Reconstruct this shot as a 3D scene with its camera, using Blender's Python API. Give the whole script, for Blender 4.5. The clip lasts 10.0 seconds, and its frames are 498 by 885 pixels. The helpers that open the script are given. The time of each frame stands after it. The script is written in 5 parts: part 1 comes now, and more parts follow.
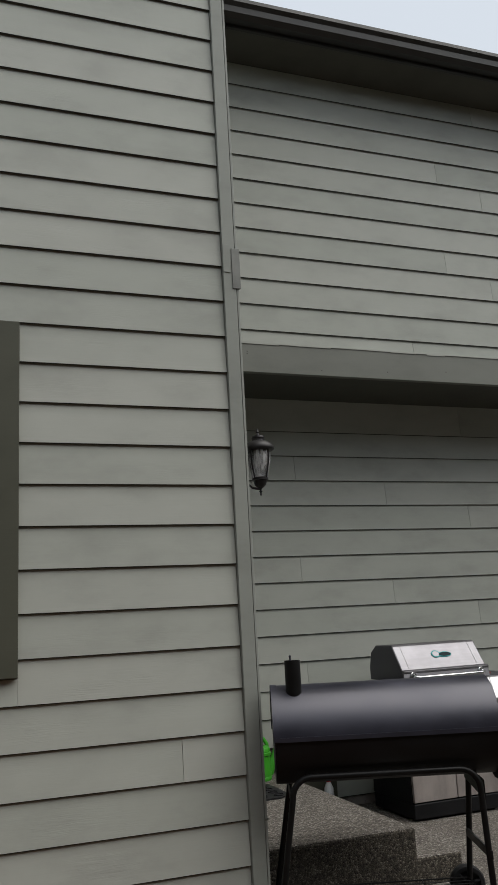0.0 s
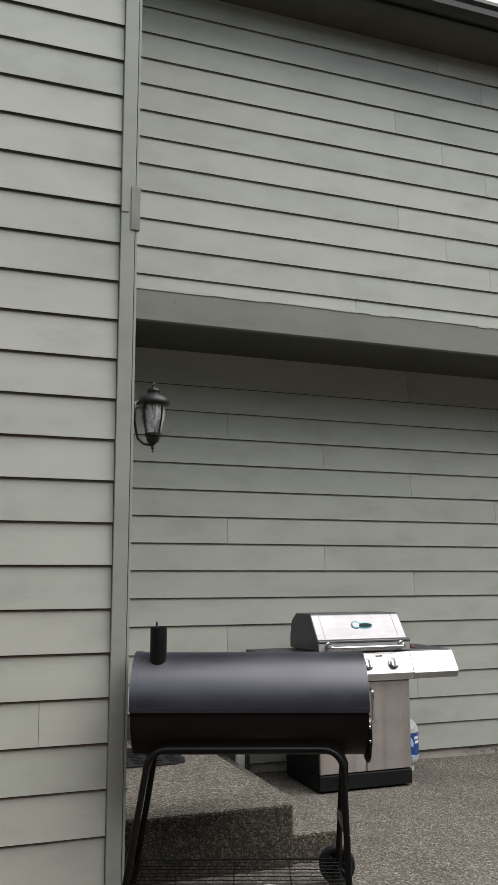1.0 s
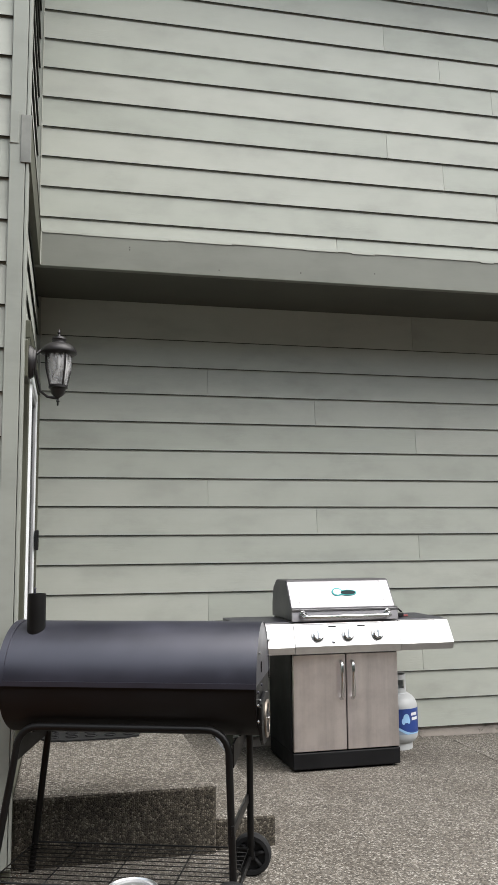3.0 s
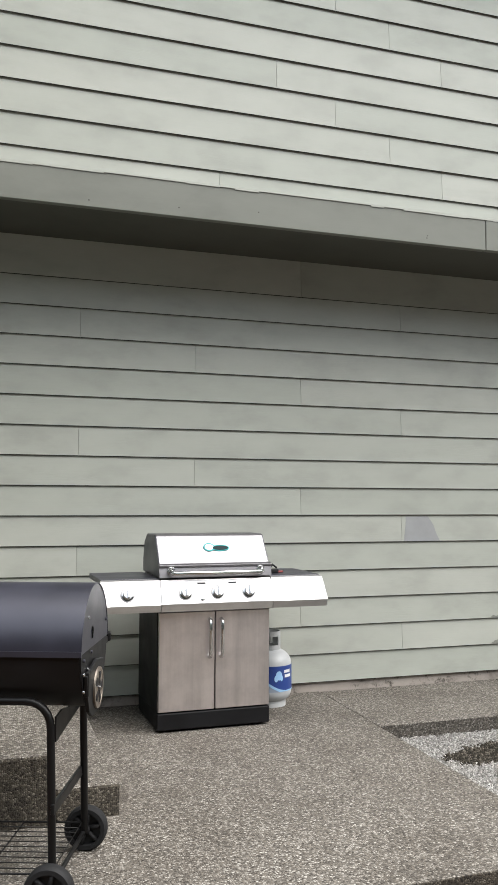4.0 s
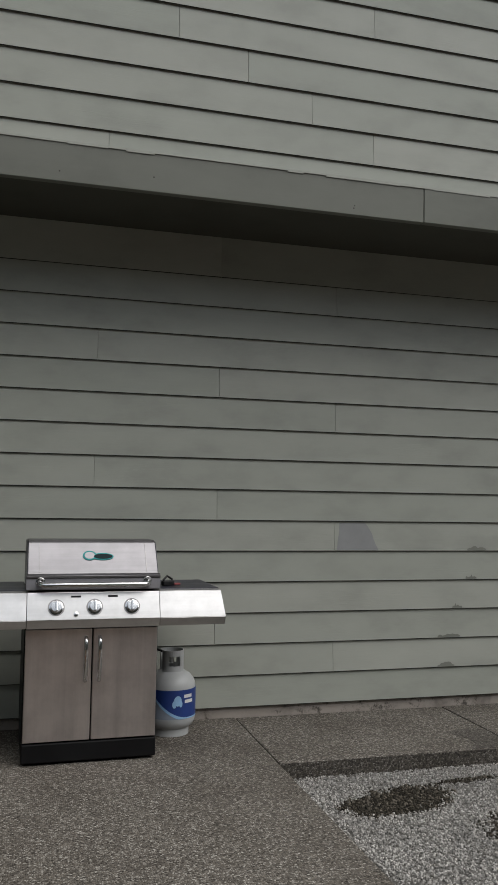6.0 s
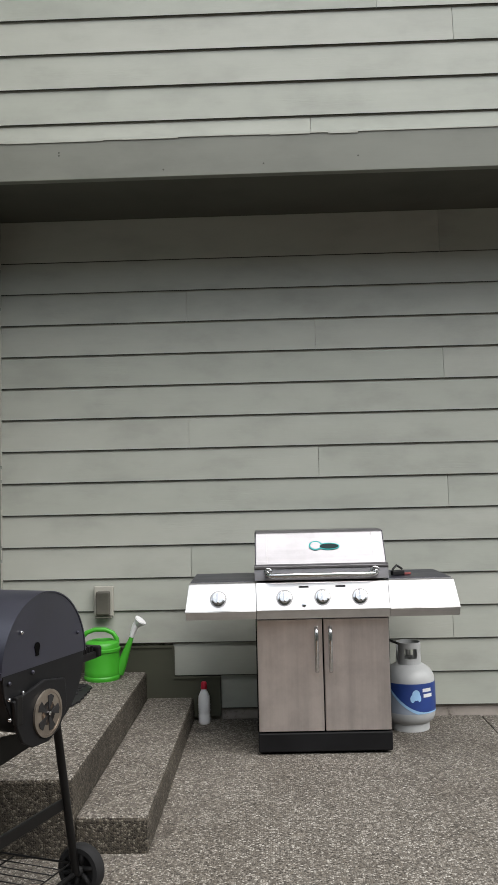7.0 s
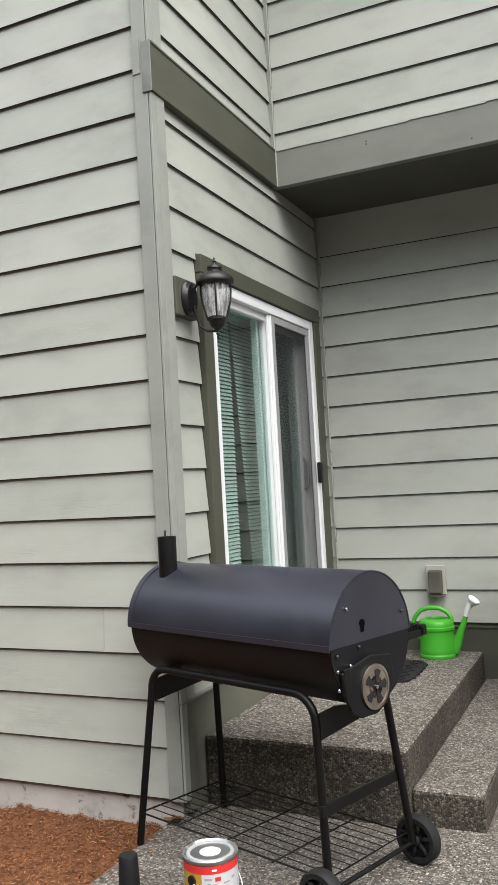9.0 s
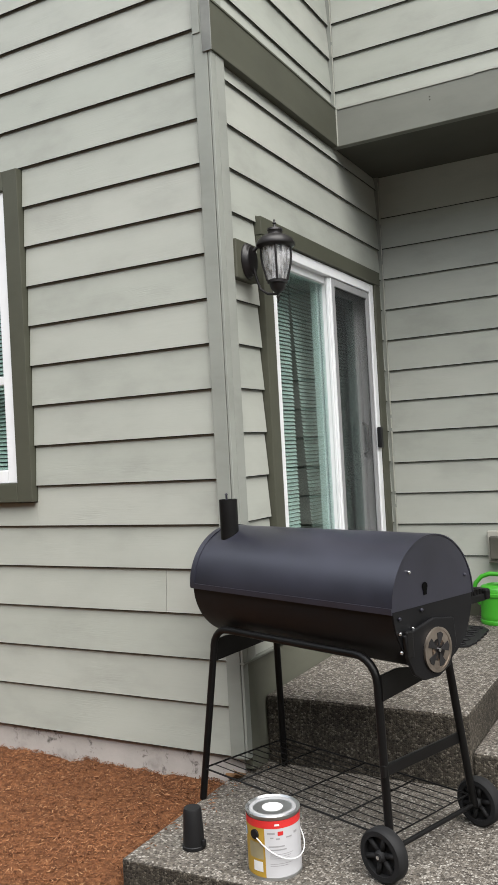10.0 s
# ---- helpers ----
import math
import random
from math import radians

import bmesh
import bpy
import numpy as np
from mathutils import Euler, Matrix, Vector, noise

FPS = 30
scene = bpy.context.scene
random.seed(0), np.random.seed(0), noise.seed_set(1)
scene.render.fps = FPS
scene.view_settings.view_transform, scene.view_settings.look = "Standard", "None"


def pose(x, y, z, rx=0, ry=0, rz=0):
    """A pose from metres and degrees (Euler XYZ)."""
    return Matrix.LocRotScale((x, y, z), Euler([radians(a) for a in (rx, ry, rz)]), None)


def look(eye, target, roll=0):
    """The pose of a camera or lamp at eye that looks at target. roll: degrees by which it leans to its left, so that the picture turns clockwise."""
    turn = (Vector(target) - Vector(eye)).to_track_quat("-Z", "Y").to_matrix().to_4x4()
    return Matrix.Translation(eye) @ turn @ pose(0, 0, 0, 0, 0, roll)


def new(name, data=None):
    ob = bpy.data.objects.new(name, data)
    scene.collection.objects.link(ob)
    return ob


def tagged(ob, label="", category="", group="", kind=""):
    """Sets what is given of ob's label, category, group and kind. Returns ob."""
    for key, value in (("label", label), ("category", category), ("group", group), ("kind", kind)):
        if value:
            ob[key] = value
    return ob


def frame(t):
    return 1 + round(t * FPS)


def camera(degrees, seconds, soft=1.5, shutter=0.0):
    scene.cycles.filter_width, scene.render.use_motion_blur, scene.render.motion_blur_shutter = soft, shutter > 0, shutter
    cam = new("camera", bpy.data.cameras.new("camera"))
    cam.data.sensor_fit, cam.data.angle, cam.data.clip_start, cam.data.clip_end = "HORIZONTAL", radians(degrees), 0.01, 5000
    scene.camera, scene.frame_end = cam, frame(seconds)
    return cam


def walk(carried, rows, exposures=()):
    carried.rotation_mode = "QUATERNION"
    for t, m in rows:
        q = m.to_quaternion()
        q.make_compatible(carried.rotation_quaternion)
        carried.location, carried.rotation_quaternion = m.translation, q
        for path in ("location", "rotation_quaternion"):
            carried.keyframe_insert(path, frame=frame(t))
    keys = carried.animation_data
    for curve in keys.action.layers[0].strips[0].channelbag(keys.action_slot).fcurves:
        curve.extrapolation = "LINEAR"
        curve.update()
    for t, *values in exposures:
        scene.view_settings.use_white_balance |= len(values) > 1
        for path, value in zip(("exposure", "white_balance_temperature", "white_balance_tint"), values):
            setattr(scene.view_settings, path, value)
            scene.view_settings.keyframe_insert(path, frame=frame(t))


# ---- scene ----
cam = camera(33.3, 10.0, soft=1.2)
PATH = [
    (0, (-1.329, -3.659, 1.287), (-0.648, -1.826, 1.706), -3.1),
    (0.5, (-1.087, -3.67, 1.293), (-0.444, -1.8, 1.59), -2.4),
    (1, (-0.74, -3.627, 1.314), (-0.072, -1.769, 1.633), -0.1),
    (1.5, (-0.471, -3.633, 1.297), (0.178, -1.768, 1.617), 1.1),
    (2, (-0.297, -3.653, 1.287), (0.132, -1.728, 1.622), -1.4),
    (2.5, (-0.038, -3.544, 1.299), (0.323, -1.601, 1.61), -0.3),
    (2.7, (0.069, -3.511, 1.274), (0.468, -1.572, 1.56), -0.2),
    (3.8, (0.446, -3.371, 1.301), (0.922, -1.433, 1.445), -1.2),
    (4, (0.522, -3.293, 1.301), (1.136, -1.393, 1.429), 0.3),
    (4.5, (0.643, -3.193, 1.239), (1.227, -1.285, 1.385), 0.9),
    (5, (0.915, -3.149, 1.268), (1.453, -1.227, 1.405), 1.7),
    (5.2, (1.03, -3.119, 1.275), (1.557, -1.195, 1.413), 1.6),
    (6.3, (1.485, -2.918, 1.329), (2.011, -0.993, 1.454), 0.7),
    (6.5, (1.497, -2.909, 1.259), (1.811, -0.939, 1.413), 0.2),
    (7, (1.574, -2.863, 1.279), (1.521, -0.868, 1.399), -1.3),
    (7.5, (1.594, -2.819, 1.286), (1.449, -0.828, 1.404), -2.4),
    (8, (1.692, -2.839, 1.292), (1.16, -0.916, 1.421), -3.4),
    (8.5, (1.697, -2.87, 1.285), (0.937, -1.022, 1.381), -3.9),
    (9, (1.657, -2.894, 1.29), (0.829, -1.076, 1.388), -3.2),
    (9.5, (1.645, -2.888, 1.281), (0.778, -1.088, 1.376), -3.1),
    (10, (1.64, -2.902, 1.278), (0.687, -1.144, 1.304), -3.1),
]
EXPOSURES = [(0.0, -0.1), (0.5, 0.15), (1.0, 0.5), (1.5, -0.09), (2.0, 0.29), (2.5, 0.81), (4.0, 1.15), (4.5, 0.77), (5.2, 0.82), (6.3, -0.4), (6.5, -0.16), (7.0, 0.81), (7.5, 0.99), (8.5, 1.27), (9.5, 1.02), (10.0, 1.02)]
walk(cam, [(t, look(eye, target, roll)) for t, eye, target, roll in PATH], EXPOSURES)
SKY_STRENGTH, SUN_STRENGTH = 0.13, 3.1

# ---------------------------------------------------------------- world, sun
world = bpy.data.worlds.new("overcast_sky")
scene.world = world
world.use_nodes = True
wn = world.node_tree
wn.nodes.clear()
sky = wn.nodes.new("ShaderNodeTexSky")
sky.sky_type = "NISHITA"
sky.sun_disc = False
sky.sun_elevation, sky.sun_rotation = radians(60), radians(125)
sky.air_density, sky.dust_density, sky.ozone_density = 1.0, 4.0, 1.0
grey = wn.nodes.new("ShaderNodeHueSaturation")
grey.inputs["Saturation"].default_value = 0.12
back = wn.nodes.new("ShaderNodeBackground")
back.inputs["Strength"].default_value = SKY_STRENGTH
wout = wn.nodes.new("ShaderNodeOutputWorld")
wn.links.new(sky.outputs["Color"], grey.inputs["Color"])
cloud = wn.nodes.new("ShaderNodeMix")
cloud.data_type = "RGBA"
cloud.inputs[0].default_value = 0.8
cloud.inputs[7].default_value = (6.2, 6.8, 7.55, 1)
wn.links.new(grey.outputs["Color"], cloud.inputs[6])
wn.links.new(cloud.outputs[2], back.inputs["Color"])
wn.links.new(back.outputs["Background"], wout.inputs["Surface"])
sun = new("sun", bpy.data.lights.new("sun", "SUN"))
sun.data.energy, sun.data.angle, sun.data.color = SUN_STRENGTH, radians(70), (1.0, 0.96, 0.89)
sun.matrix_world = look((7.2, -4.1, 14.2), (0.6, 0.6, 0))


# ---------------------------------------------------------------- materials
def shader(name, rough=0.6, metal=0.0, color=(0.5, 0.5, 0.5), spec=0.5):
    m = bpy.data.materials.new(name)
    m.use_nodes = True
    nt = m.node_tree
    b = nt.nodes["Principled BSDF"]
    b.inputs["Base Color"].default_value = (*color, 1)
    b.inputs["Roughness"].default_value = rough
    b.inputs["Metallic"].default_value = metal
    b.inputs["Specular IOR Level"].default_value = spec
    return m, nt, b


def coords(nt, scale=(1, 1, 1), offset=True):
    tc = nt.nodes.new("ShaderNodeTexCoord")
    mp = nt.nodes.new("ShaderNodeMapping")
    mp.inputs["Scale"].default_value = scale
    nt.links.new(tc.outputs["Object"], mp.inputs["Vector"])
    if offset:
        oi = nt.nodes.new("ShaderNodeObjectInfo")
        mul = nt.nodes.new("ShaderNodeMath")
        mul.operation = "MULTIPLY"
        mul.inputs[1].default_value = 37.0
        nt.links.new(oi.outputs["Random"], mul.inputs[0])
        nt.links.new(mul.outputs[0], mp.inputs["Location"])
    return mp.outputs["Vector"]


def noise_tex(nt, vec, scale, detail=4.0, rough=0.55, warp=0.0):
    n = nt.nodes.new("ShaderNodeTexNoise")
    n.inputs["Scale"].default_value = scale
    n.inputs["Detail"].default_value = detail
    n.inputs["Roughness"].default_value = rough
    n.inputs["Distortion"].default_value = warp
    nt.links.new(vec, n.inputs["Vector"])
    return n.outputs["Fac"]


def ramp(nt, fac, stops):
    r = nt.nodes.new("ShaderNodeValToRGB")
    e = r.color_ramp.elements
    while len(e) < len(stops):
        e.new(0.5)
    for el, (p, c) in zip(e, stops):
        el.position = p
        el.color = (*c, 1) if len(c) == 3 else c
    nt.links.new(fac, r.inputs["Fac"])
    return r.outputs["Color"]


def mixc(nt, a, b, fac, mode="MIX"):
    n = nt.nodes.new("ShaderNodeMix")
    n.data_type, n.blend_type = "RGBA", mode
    for sock, v in ((n.inputs[0], fac), (n.inputs[6], a), (n.inputs[7], b)):
        if hasattr(v, "is_linked"):
            nt.links.new(v, sock)
        elif isinstance(v, tuple):
            sock.default_value = (*v, 1)
        else:
            sock.default_value = v
    return n.outputs[2]


def bump(nt, bsdf, height, strength=0.3, dist=0.002, prev=None):
    n = nt.nodes.new("ShaderNodeBump")
    n.inputs["Strength"].default_value = strength
    n.inputs["Distance"].default_value = dist
    nt.links.new(height, n.inputs["Height"])
    if prev is not None:
        nt.links.new(prev, n.inputs["Normal"])
    nt.links.new(n.outputs["Normal"], bsdf.inputs["Normal"])
    return n.outputs["Normal"]


def painted_board(name, base, rough=0.62, grain=1.0):
    """Paint on fibre-cement or wood, with a pressed grain, faint stains and a shade of its own for each board."""
    m, nt, b = shader(name, rough, spec=0.3)
    g = noise_tex(nt, coords(nt, (1.3, 1.3, 48)), 1.6, 5, 0.55, 0.9)
    st = noise_tex(nt, coords(nt, (1.2, 1.2, 2.6)), 2.0, 5, 0.6)
    dark = tuple(c * 0.86 for c in base)
    lite = tuple(min(1, c * 1.07) for c in base)
    col = ramp(nt, st, [(0.3, dark), (0.5, base), (0.72, lite)])
    col = mixc(nt, col, tuple(c * 0.8 for c in base), ramp(nt, g, [(0.52, (0, 0, 0)), (0.74, (0.1, 0.1, 0.1))]))
    oi = nt.nodes.new("ShaderNodeObjectInfo")
    col = mixc(nt, col, ramp(nt, oi.outputs["Random"], [(0, (0.93, 0.94, 0.93)), (1, (1.05, 1.04, 1.04))]), 1.0, "MULTIPLY")
    nt.links.new(col, b.inputs["Base Color"])
    wavy = noise_tex(nt, coords(nt, (4.5, 4.5, 62)), 1.5, 3, 0.5, 1.6)
    where = ramp(nt, noise_tex(nt, coords(nt, (1.6, 1.6, 7)), 1.7, 3), [(0.48, (0, 0, 0)), (0.66, (1, 1, 1))])
    n1 = bump(nt, b, mixc(nt, mixc(nt, (0.5, 0.5, 0.5), g, 0.3), wavy, where), 0.24 * grain, 0.003)
    bump(nt, b, noise_tex(nt, coords(nt), 90, 3), 0.08, 0.001, n1)
    return m


def plain(name, base, rough=0.5, metal=0.0, vary=0.12, fine=160.0, bmp=0.06, spec=0.5):
    """A plain surface with faint blotches, fine grain and uneven gloss."""
    m, nt, b = shader(name, rough, metal, base, spec)
    v = coords(nt)
    s = noise_tex(nt, v, 5, 5, 0.6)
    f = noise_tex(nt, v, fine, 3)
    col = ramp(nt, s, [(0.3, tuple(c * (1 - vary) for c in base)), (0.7, tuple(min(1, c * (1 + vary)) for c in base))])
    nt.links.new(col, b.inputs["Base Color"])
    rr = ramp(nt, s, [(0.3, (rough * 0.85,) * 3), (0.7, (min(1, rough * 1.2),) * 3)])
    nt.links.new(rr, b.inputs["Roughness"])
    bump(nt, b, f, bmp, 0.001)
    return m


SIDING = painted_board("siding_paint", (0.368, 0.379, 0.343))
# Dark colour for the shadow line under each lap board.
LAP_SHADE = plain("lap_shade_edge", (0.04, 0.041, 0.036), 0.8, 0.0, 0.45, 60, 0.2, 0.2)
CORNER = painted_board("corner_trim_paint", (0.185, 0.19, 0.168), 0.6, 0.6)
POST = painted_board("corner_post_paint", (0.275, 0.285, 0.26), 0.6, 0.6)
OLIVE = painted_board("olive_trim_paint", (0.072, 0.073, 0.054), 0.55, 0.6)
# Darker than the trim: the shade under the overhang is in this colour.
SOFFIT = painted_board("soffit_paint", (0.075, 0.075, 0.062), 0.7, 0.5)
SKIRT = painted_board("skirt_trim_paint", (0.125, 0.127, 0.1), 0.6, 0.6)
PATCH = plain("touch_up_paint", (0.26, 0.265, 0.27), 0.6)
GUTTER = plain("gutter_brown_aluminium", (0.02, 0.019, 0.017), 0.4, 0.0, 0.15)
VINYL = plain("white_vinyl", (0.8, 0.81, 0.83), 0.35, 0.0, 0.04)
SCREEN_FRAME = plain("grey_screen_frame", (0.3, 0.3, 0.31), 0.45)
SHEET = plain("flashing_sheet_metal", (0.16, 0.163, 0.15), 0.55, 0.1, 0.4)
CAULK = plain("caulk", (0.42, 0.42, 0.37), 0.5)
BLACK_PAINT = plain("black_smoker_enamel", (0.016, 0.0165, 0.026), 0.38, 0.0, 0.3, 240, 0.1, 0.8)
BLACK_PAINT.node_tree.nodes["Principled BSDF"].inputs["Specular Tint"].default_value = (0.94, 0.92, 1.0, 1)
# Darker and rougher than the lid enamel; also on the grill's base and sides.
BLACK_MATT = plain("matt_black_enamel", (0.006, 0.006, 0.007), 0.5, 0.0, 0.3, 240, 0.1, 0.25)
BLACK_TUBE = plain("black_tube_enamel", (0.005, 0.0048, 0.005), 0.42, 0.0, 0.25, 240, 0.1, 0.22)
HOLLOW = plain("keyhole_shade", (0.002, 0.002, 0.002), 0.95, 0.0, 0.1, 160, 0.0, 0.05)
BLACK_PLASTIC = plain("black_plastic", (0.009, 0.009, 0.01), 0.5, spec=0.3)
RUBBER = plain("black_rubber", (0.01, 0.01, 0.011), 0.7, spec=0.3)
BRONZE = plain("dark_bronze_cast", (0.013, 0.011, 0.012), 0.42, 0.2, 0.3)
CHROME = plain("bright_steel", (0.7, 0.7, 0.71), 0.18, 1.0, 0.05)
GREEN = plain("green_plastic", (0.045, 0.31, 0.02), 0.38, 0.0, 0.08)
WHITE_PL = plain("white_plastic", (0.72, 0.72, 0.74), 0.4, 0.0, 0.05)
RED_PL = plain("red_plastic", (0.55, 0.02, 0.05), 0.4)
TANK_PAINT = plain("pale_grey_tank_paint", (0.46, 0.47, 0.48), 0.42, 0.0, 0.1)
BLUE = plain("blue_printed_label", (0.02, 0.05, 0.22), 0.4)
LIGHT_BLUE = plain("light_blue_print", (0.3, 0.5, 0.75), 0.45)
PALE_PRINT = plain("pale_blue_grey_print", (0.3, 0.34, 0.42), 0.45)
WHITE_PRINT = plain("white_print", (0.75, 0.75, 0.75), 0.5)
TEAL = plain("teal_badge", (0.04, 0.3, 0.31), 0.6, spec=0.2)
DARK_BADGE = plain("dark_badge", (0.008, 0.022, 0.026), 0.6, spec=0.15)
GREY_LABEL = plain("white_paper_label", (0.52, 0.52, 0.545), 0.5, 0.0, 0.06)
DRY_LEAF = plain("dry_leaf_brown", (0.22, 0.12, 0.055), 0.7, 0.0, 0.4, 60, 0.3)
GOLD = plain("gold_label", (0.42, 0.26, 0.035), 0.45)
TIP = plain("dull_red_plastic", (0.22, 0.05, 0.05), 0.55)
RED = plain("red_label_band", (0.6, 0.03, 0.03), 0.45)
TIN_PRINT = plain("faded_picture_print", (0.3, 0.26, 0.16), 0.5, 0.0, 0.3, 40)
TIN = plain("tinplate", (0.5, 0.51, 0.52), 0.3, 0.9, 0.15)
FADED = plain("weathered_outlet_cover", (0.09, 0.085, 0.07), 0.6, 0.0, 0.35)
BEIGE = plain("beige_outlet_plate", (0.36, 0.35, 0.31), 0.55)
SKY_BLOCK = painted_board("sky_block_paint", (0.06, 0.068, 0.055), 0.85)
ROOM = plain("room_paint", (0.32, 0.33, 0.32), 0.8)
ROOM_FLOOR = plain("room_carpet", (0.18, 0.16, 0.14), 0.95)
BLIND = plain("pale_blind_slat", (0.8, 0.84, 0.82), 0.5, 0.0, 0.05)
CURTAIN = plain("pale_curtain", (0.4, 0.46, 0.44), 0.85, 0.0, 0.08)
SHINGLE = plain("dark_roof_shingle", (0.06, 0.058, 0.055), 0.9, 0.0, 0.3, 60, 0.6)


def brushed(name, base, rough, along):
    m, nt, b = shader(name, rough, 1.0, base)
    sc = [220, 220, 220]
    sc[along] = 3
    g = noise_tex(nt, coords(nt, tuple(sc)), 1.0, 4)
    # Broad bands in the colour imitate streaky reflections along the brushing.
    wide = [7.0, 7.0, 7.0]
    wide[along] = 0.35
    s = noise_tex(nt, coords(nt, tuple(wide)), 1.6, 5, 0.6)
    col = ramp(nt, s, [(0.3, tuple(c * 0.74 for c in base)), (0.5, tuple(c * 0.9 for c in base)), (0.68, base)])
    smear = noise_tex(nt, coords(nt), 9, 6, 0.65)
    col = mixc(nt, col, ramp(nt, smear, [(0.35, (0.88, 0.88, 0.88)), (0.6, (1, 1, 1))]), 1.0, "MULTIPLY")
    nt.links.new(col, b.inputs["Base Color"])
    rr = ramp(nt, g, [(0.3, (rough * 0.88,) * 3), (0.7, (rough * 1.14,) * 3)])
    nt.links.new(rr, b.inputs["Roughness"])
    bump(nt, b, g, 0.02, 0.0004)
    return m


STEEL_X = brushed("brushed_steel", (0.76, 0.75, 0.755), 0.34, 0)
STEEL_LID = brushed("brushed_steel_lid", (0.27, 0.263, 0.278), 0.42, 0)
STEEL_Z = brushed("brushed_steel_doors", (0.92, 0.85, 0.84), 0.36, 2)
STEEL_FOLD = brushed("folded_steel_edge", (0.36, 0.35, 0.355), 0.45, 0)


def charred(name):
    """Bare steel of the vent disc, tarnished by heat."""
    m, nt, b = shader(name, 0.38, 0.85)
    s = noise_tex(nt, coords(nt), 32, 4)
    nt.links.new(ramp(nt, s, [(0.44, (0.022, 0.02, 0.022)), (0.57, (0.06, 0.053, 0.053)), (0.62, (0.17, 0.11, 0.075)), (0.7, (0.5, 0.4, 0.32))]), b.inputs["Base Color"])
    return m


RING = plain("scuffed_steel", (0.3, 0.26, 0.225), 0.35, 0.9, 0.6)
SLOT_SHADE = plain("slot_shade_steel", (0.013, 0.012, 0.013), 0.7, 0.2, 0.4)
VENT = charred("heat_tarnished_steel")


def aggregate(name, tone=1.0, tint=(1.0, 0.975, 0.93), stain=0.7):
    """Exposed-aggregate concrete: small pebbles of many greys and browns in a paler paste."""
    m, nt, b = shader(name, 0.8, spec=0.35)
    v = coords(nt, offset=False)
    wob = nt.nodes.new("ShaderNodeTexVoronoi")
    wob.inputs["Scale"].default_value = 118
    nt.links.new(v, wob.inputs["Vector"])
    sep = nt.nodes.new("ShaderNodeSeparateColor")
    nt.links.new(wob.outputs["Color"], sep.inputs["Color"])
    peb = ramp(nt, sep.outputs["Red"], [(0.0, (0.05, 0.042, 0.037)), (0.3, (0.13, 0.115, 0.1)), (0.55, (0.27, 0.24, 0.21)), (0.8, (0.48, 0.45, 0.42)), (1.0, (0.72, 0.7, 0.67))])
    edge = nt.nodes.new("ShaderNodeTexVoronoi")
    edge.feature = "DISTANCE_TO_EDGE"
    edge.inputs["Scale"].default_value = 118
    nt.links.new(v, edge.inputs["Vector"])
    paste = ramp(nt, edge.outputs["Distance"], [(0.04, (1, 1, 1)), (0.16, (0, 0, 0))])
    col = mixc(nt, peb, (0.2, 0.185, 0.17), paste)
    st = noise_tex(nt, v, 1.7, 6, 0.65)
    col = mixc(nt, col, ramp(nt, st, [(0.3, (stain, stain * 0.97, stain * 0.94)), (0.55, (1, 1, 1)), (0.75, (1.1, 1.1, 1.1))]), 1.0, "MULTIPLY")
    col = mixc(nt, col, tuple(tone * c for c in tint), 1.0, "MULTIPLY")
    nt.links.new(col, b.inputs["Base Color"])
    n1 = bump(nt, b, ramp(nt, edge.outputs["Distance"], [(0.0, (0, 0, 0)), (0.3, (1, 1, 1))]), 0.6, 0.003)
    bump(nt, b, noise_tex(nt, v, 30, 4), 0.3, 0.004, n1)
    return m


AGG = aggregate("exposed_aggregate", 0.54)
# Stain tint plus a tone lowered for the shade of upright faces.
AGG_RISER = aggregate("stained_shaded_aggregate", 0.27, (1.0, 0.93, 0.8), 0.45)
AGG_WET = aggregate("damp_aggregate", 0.34)


def concrete(name, base):
    m, nt, b = shader(name, 0.85, spec=0.3)
    v = coords(nt, offset=False)
    s = noise_tex(nt, v, 3.5, 8, 0.65)
    f = noise_tex(nt, v, 40, 4)
    col = ramp(nt, s, [(0.32, tuple(c * 0.55 for c in base)), (0.46, base), (0.7, tuple(c * 1.15 for c in base))])
    spots = ramp(nt, noise_tex(nt, v, 9, 7, 0.75), [(0.56, (0, 0, 0)), (0.65, (0.85, 0.85, 0.85))])
    col = mixc(nt, col, (0.05, 0.045, 0.038), spots)
    nt.links.new(col, b.inputs["Base Color"])
    bump(nt, b, f, 0.4, 0.004)
    return m


FOUND = concrete("foundation_concrete", (0.42, 0.39, 0.37))
FOOTING = concrete("footing_concrete", (0.36, 0.32, 0.29))


def scatter_mat(name, stops, rough=0.9):
    """A mass of loose pieces: each piece its own colour."""
    m, nt, b = shader(name, rough, spec=0.25)
    g = nt.nodes.new("ShaderNodeNewGeometry")
    col = ramp(nt, g.outputs["Random Per Island"], stops)
    col = mixc(nt, col, ramp(nt, noise_tex(nt, coords(nt, offset=False), 2.0, 4), [(0.3, (0.75, 0.75, 0.75)), (0.7, (1.1, 1.1, 1.1))]), 1.0, "MULTIPLY")
    nt.links.new(col, b.inputs["Base Color"])
    bump(nt, b, noise_tex(nt, coords(nt, offset=False), 300, 3), 0.3, 0.001)
    return m


BARK = scatter_mat("bark_shreds", [(0, (0.08, 0.031, 0.015)), (0.45, (0.165, 0.065, 0.028)), (0.85, (0.245, 0.105, 0.046)), (1, (0.38, 0.21, 0.11))])
STONES = scatter_mat("crushed_gravel", [(0, (0.15, 0.142, 0.133)), (0.5, (0.31, 0.298, 0.282)), (1, (0.56, 0.54, 0.515))])
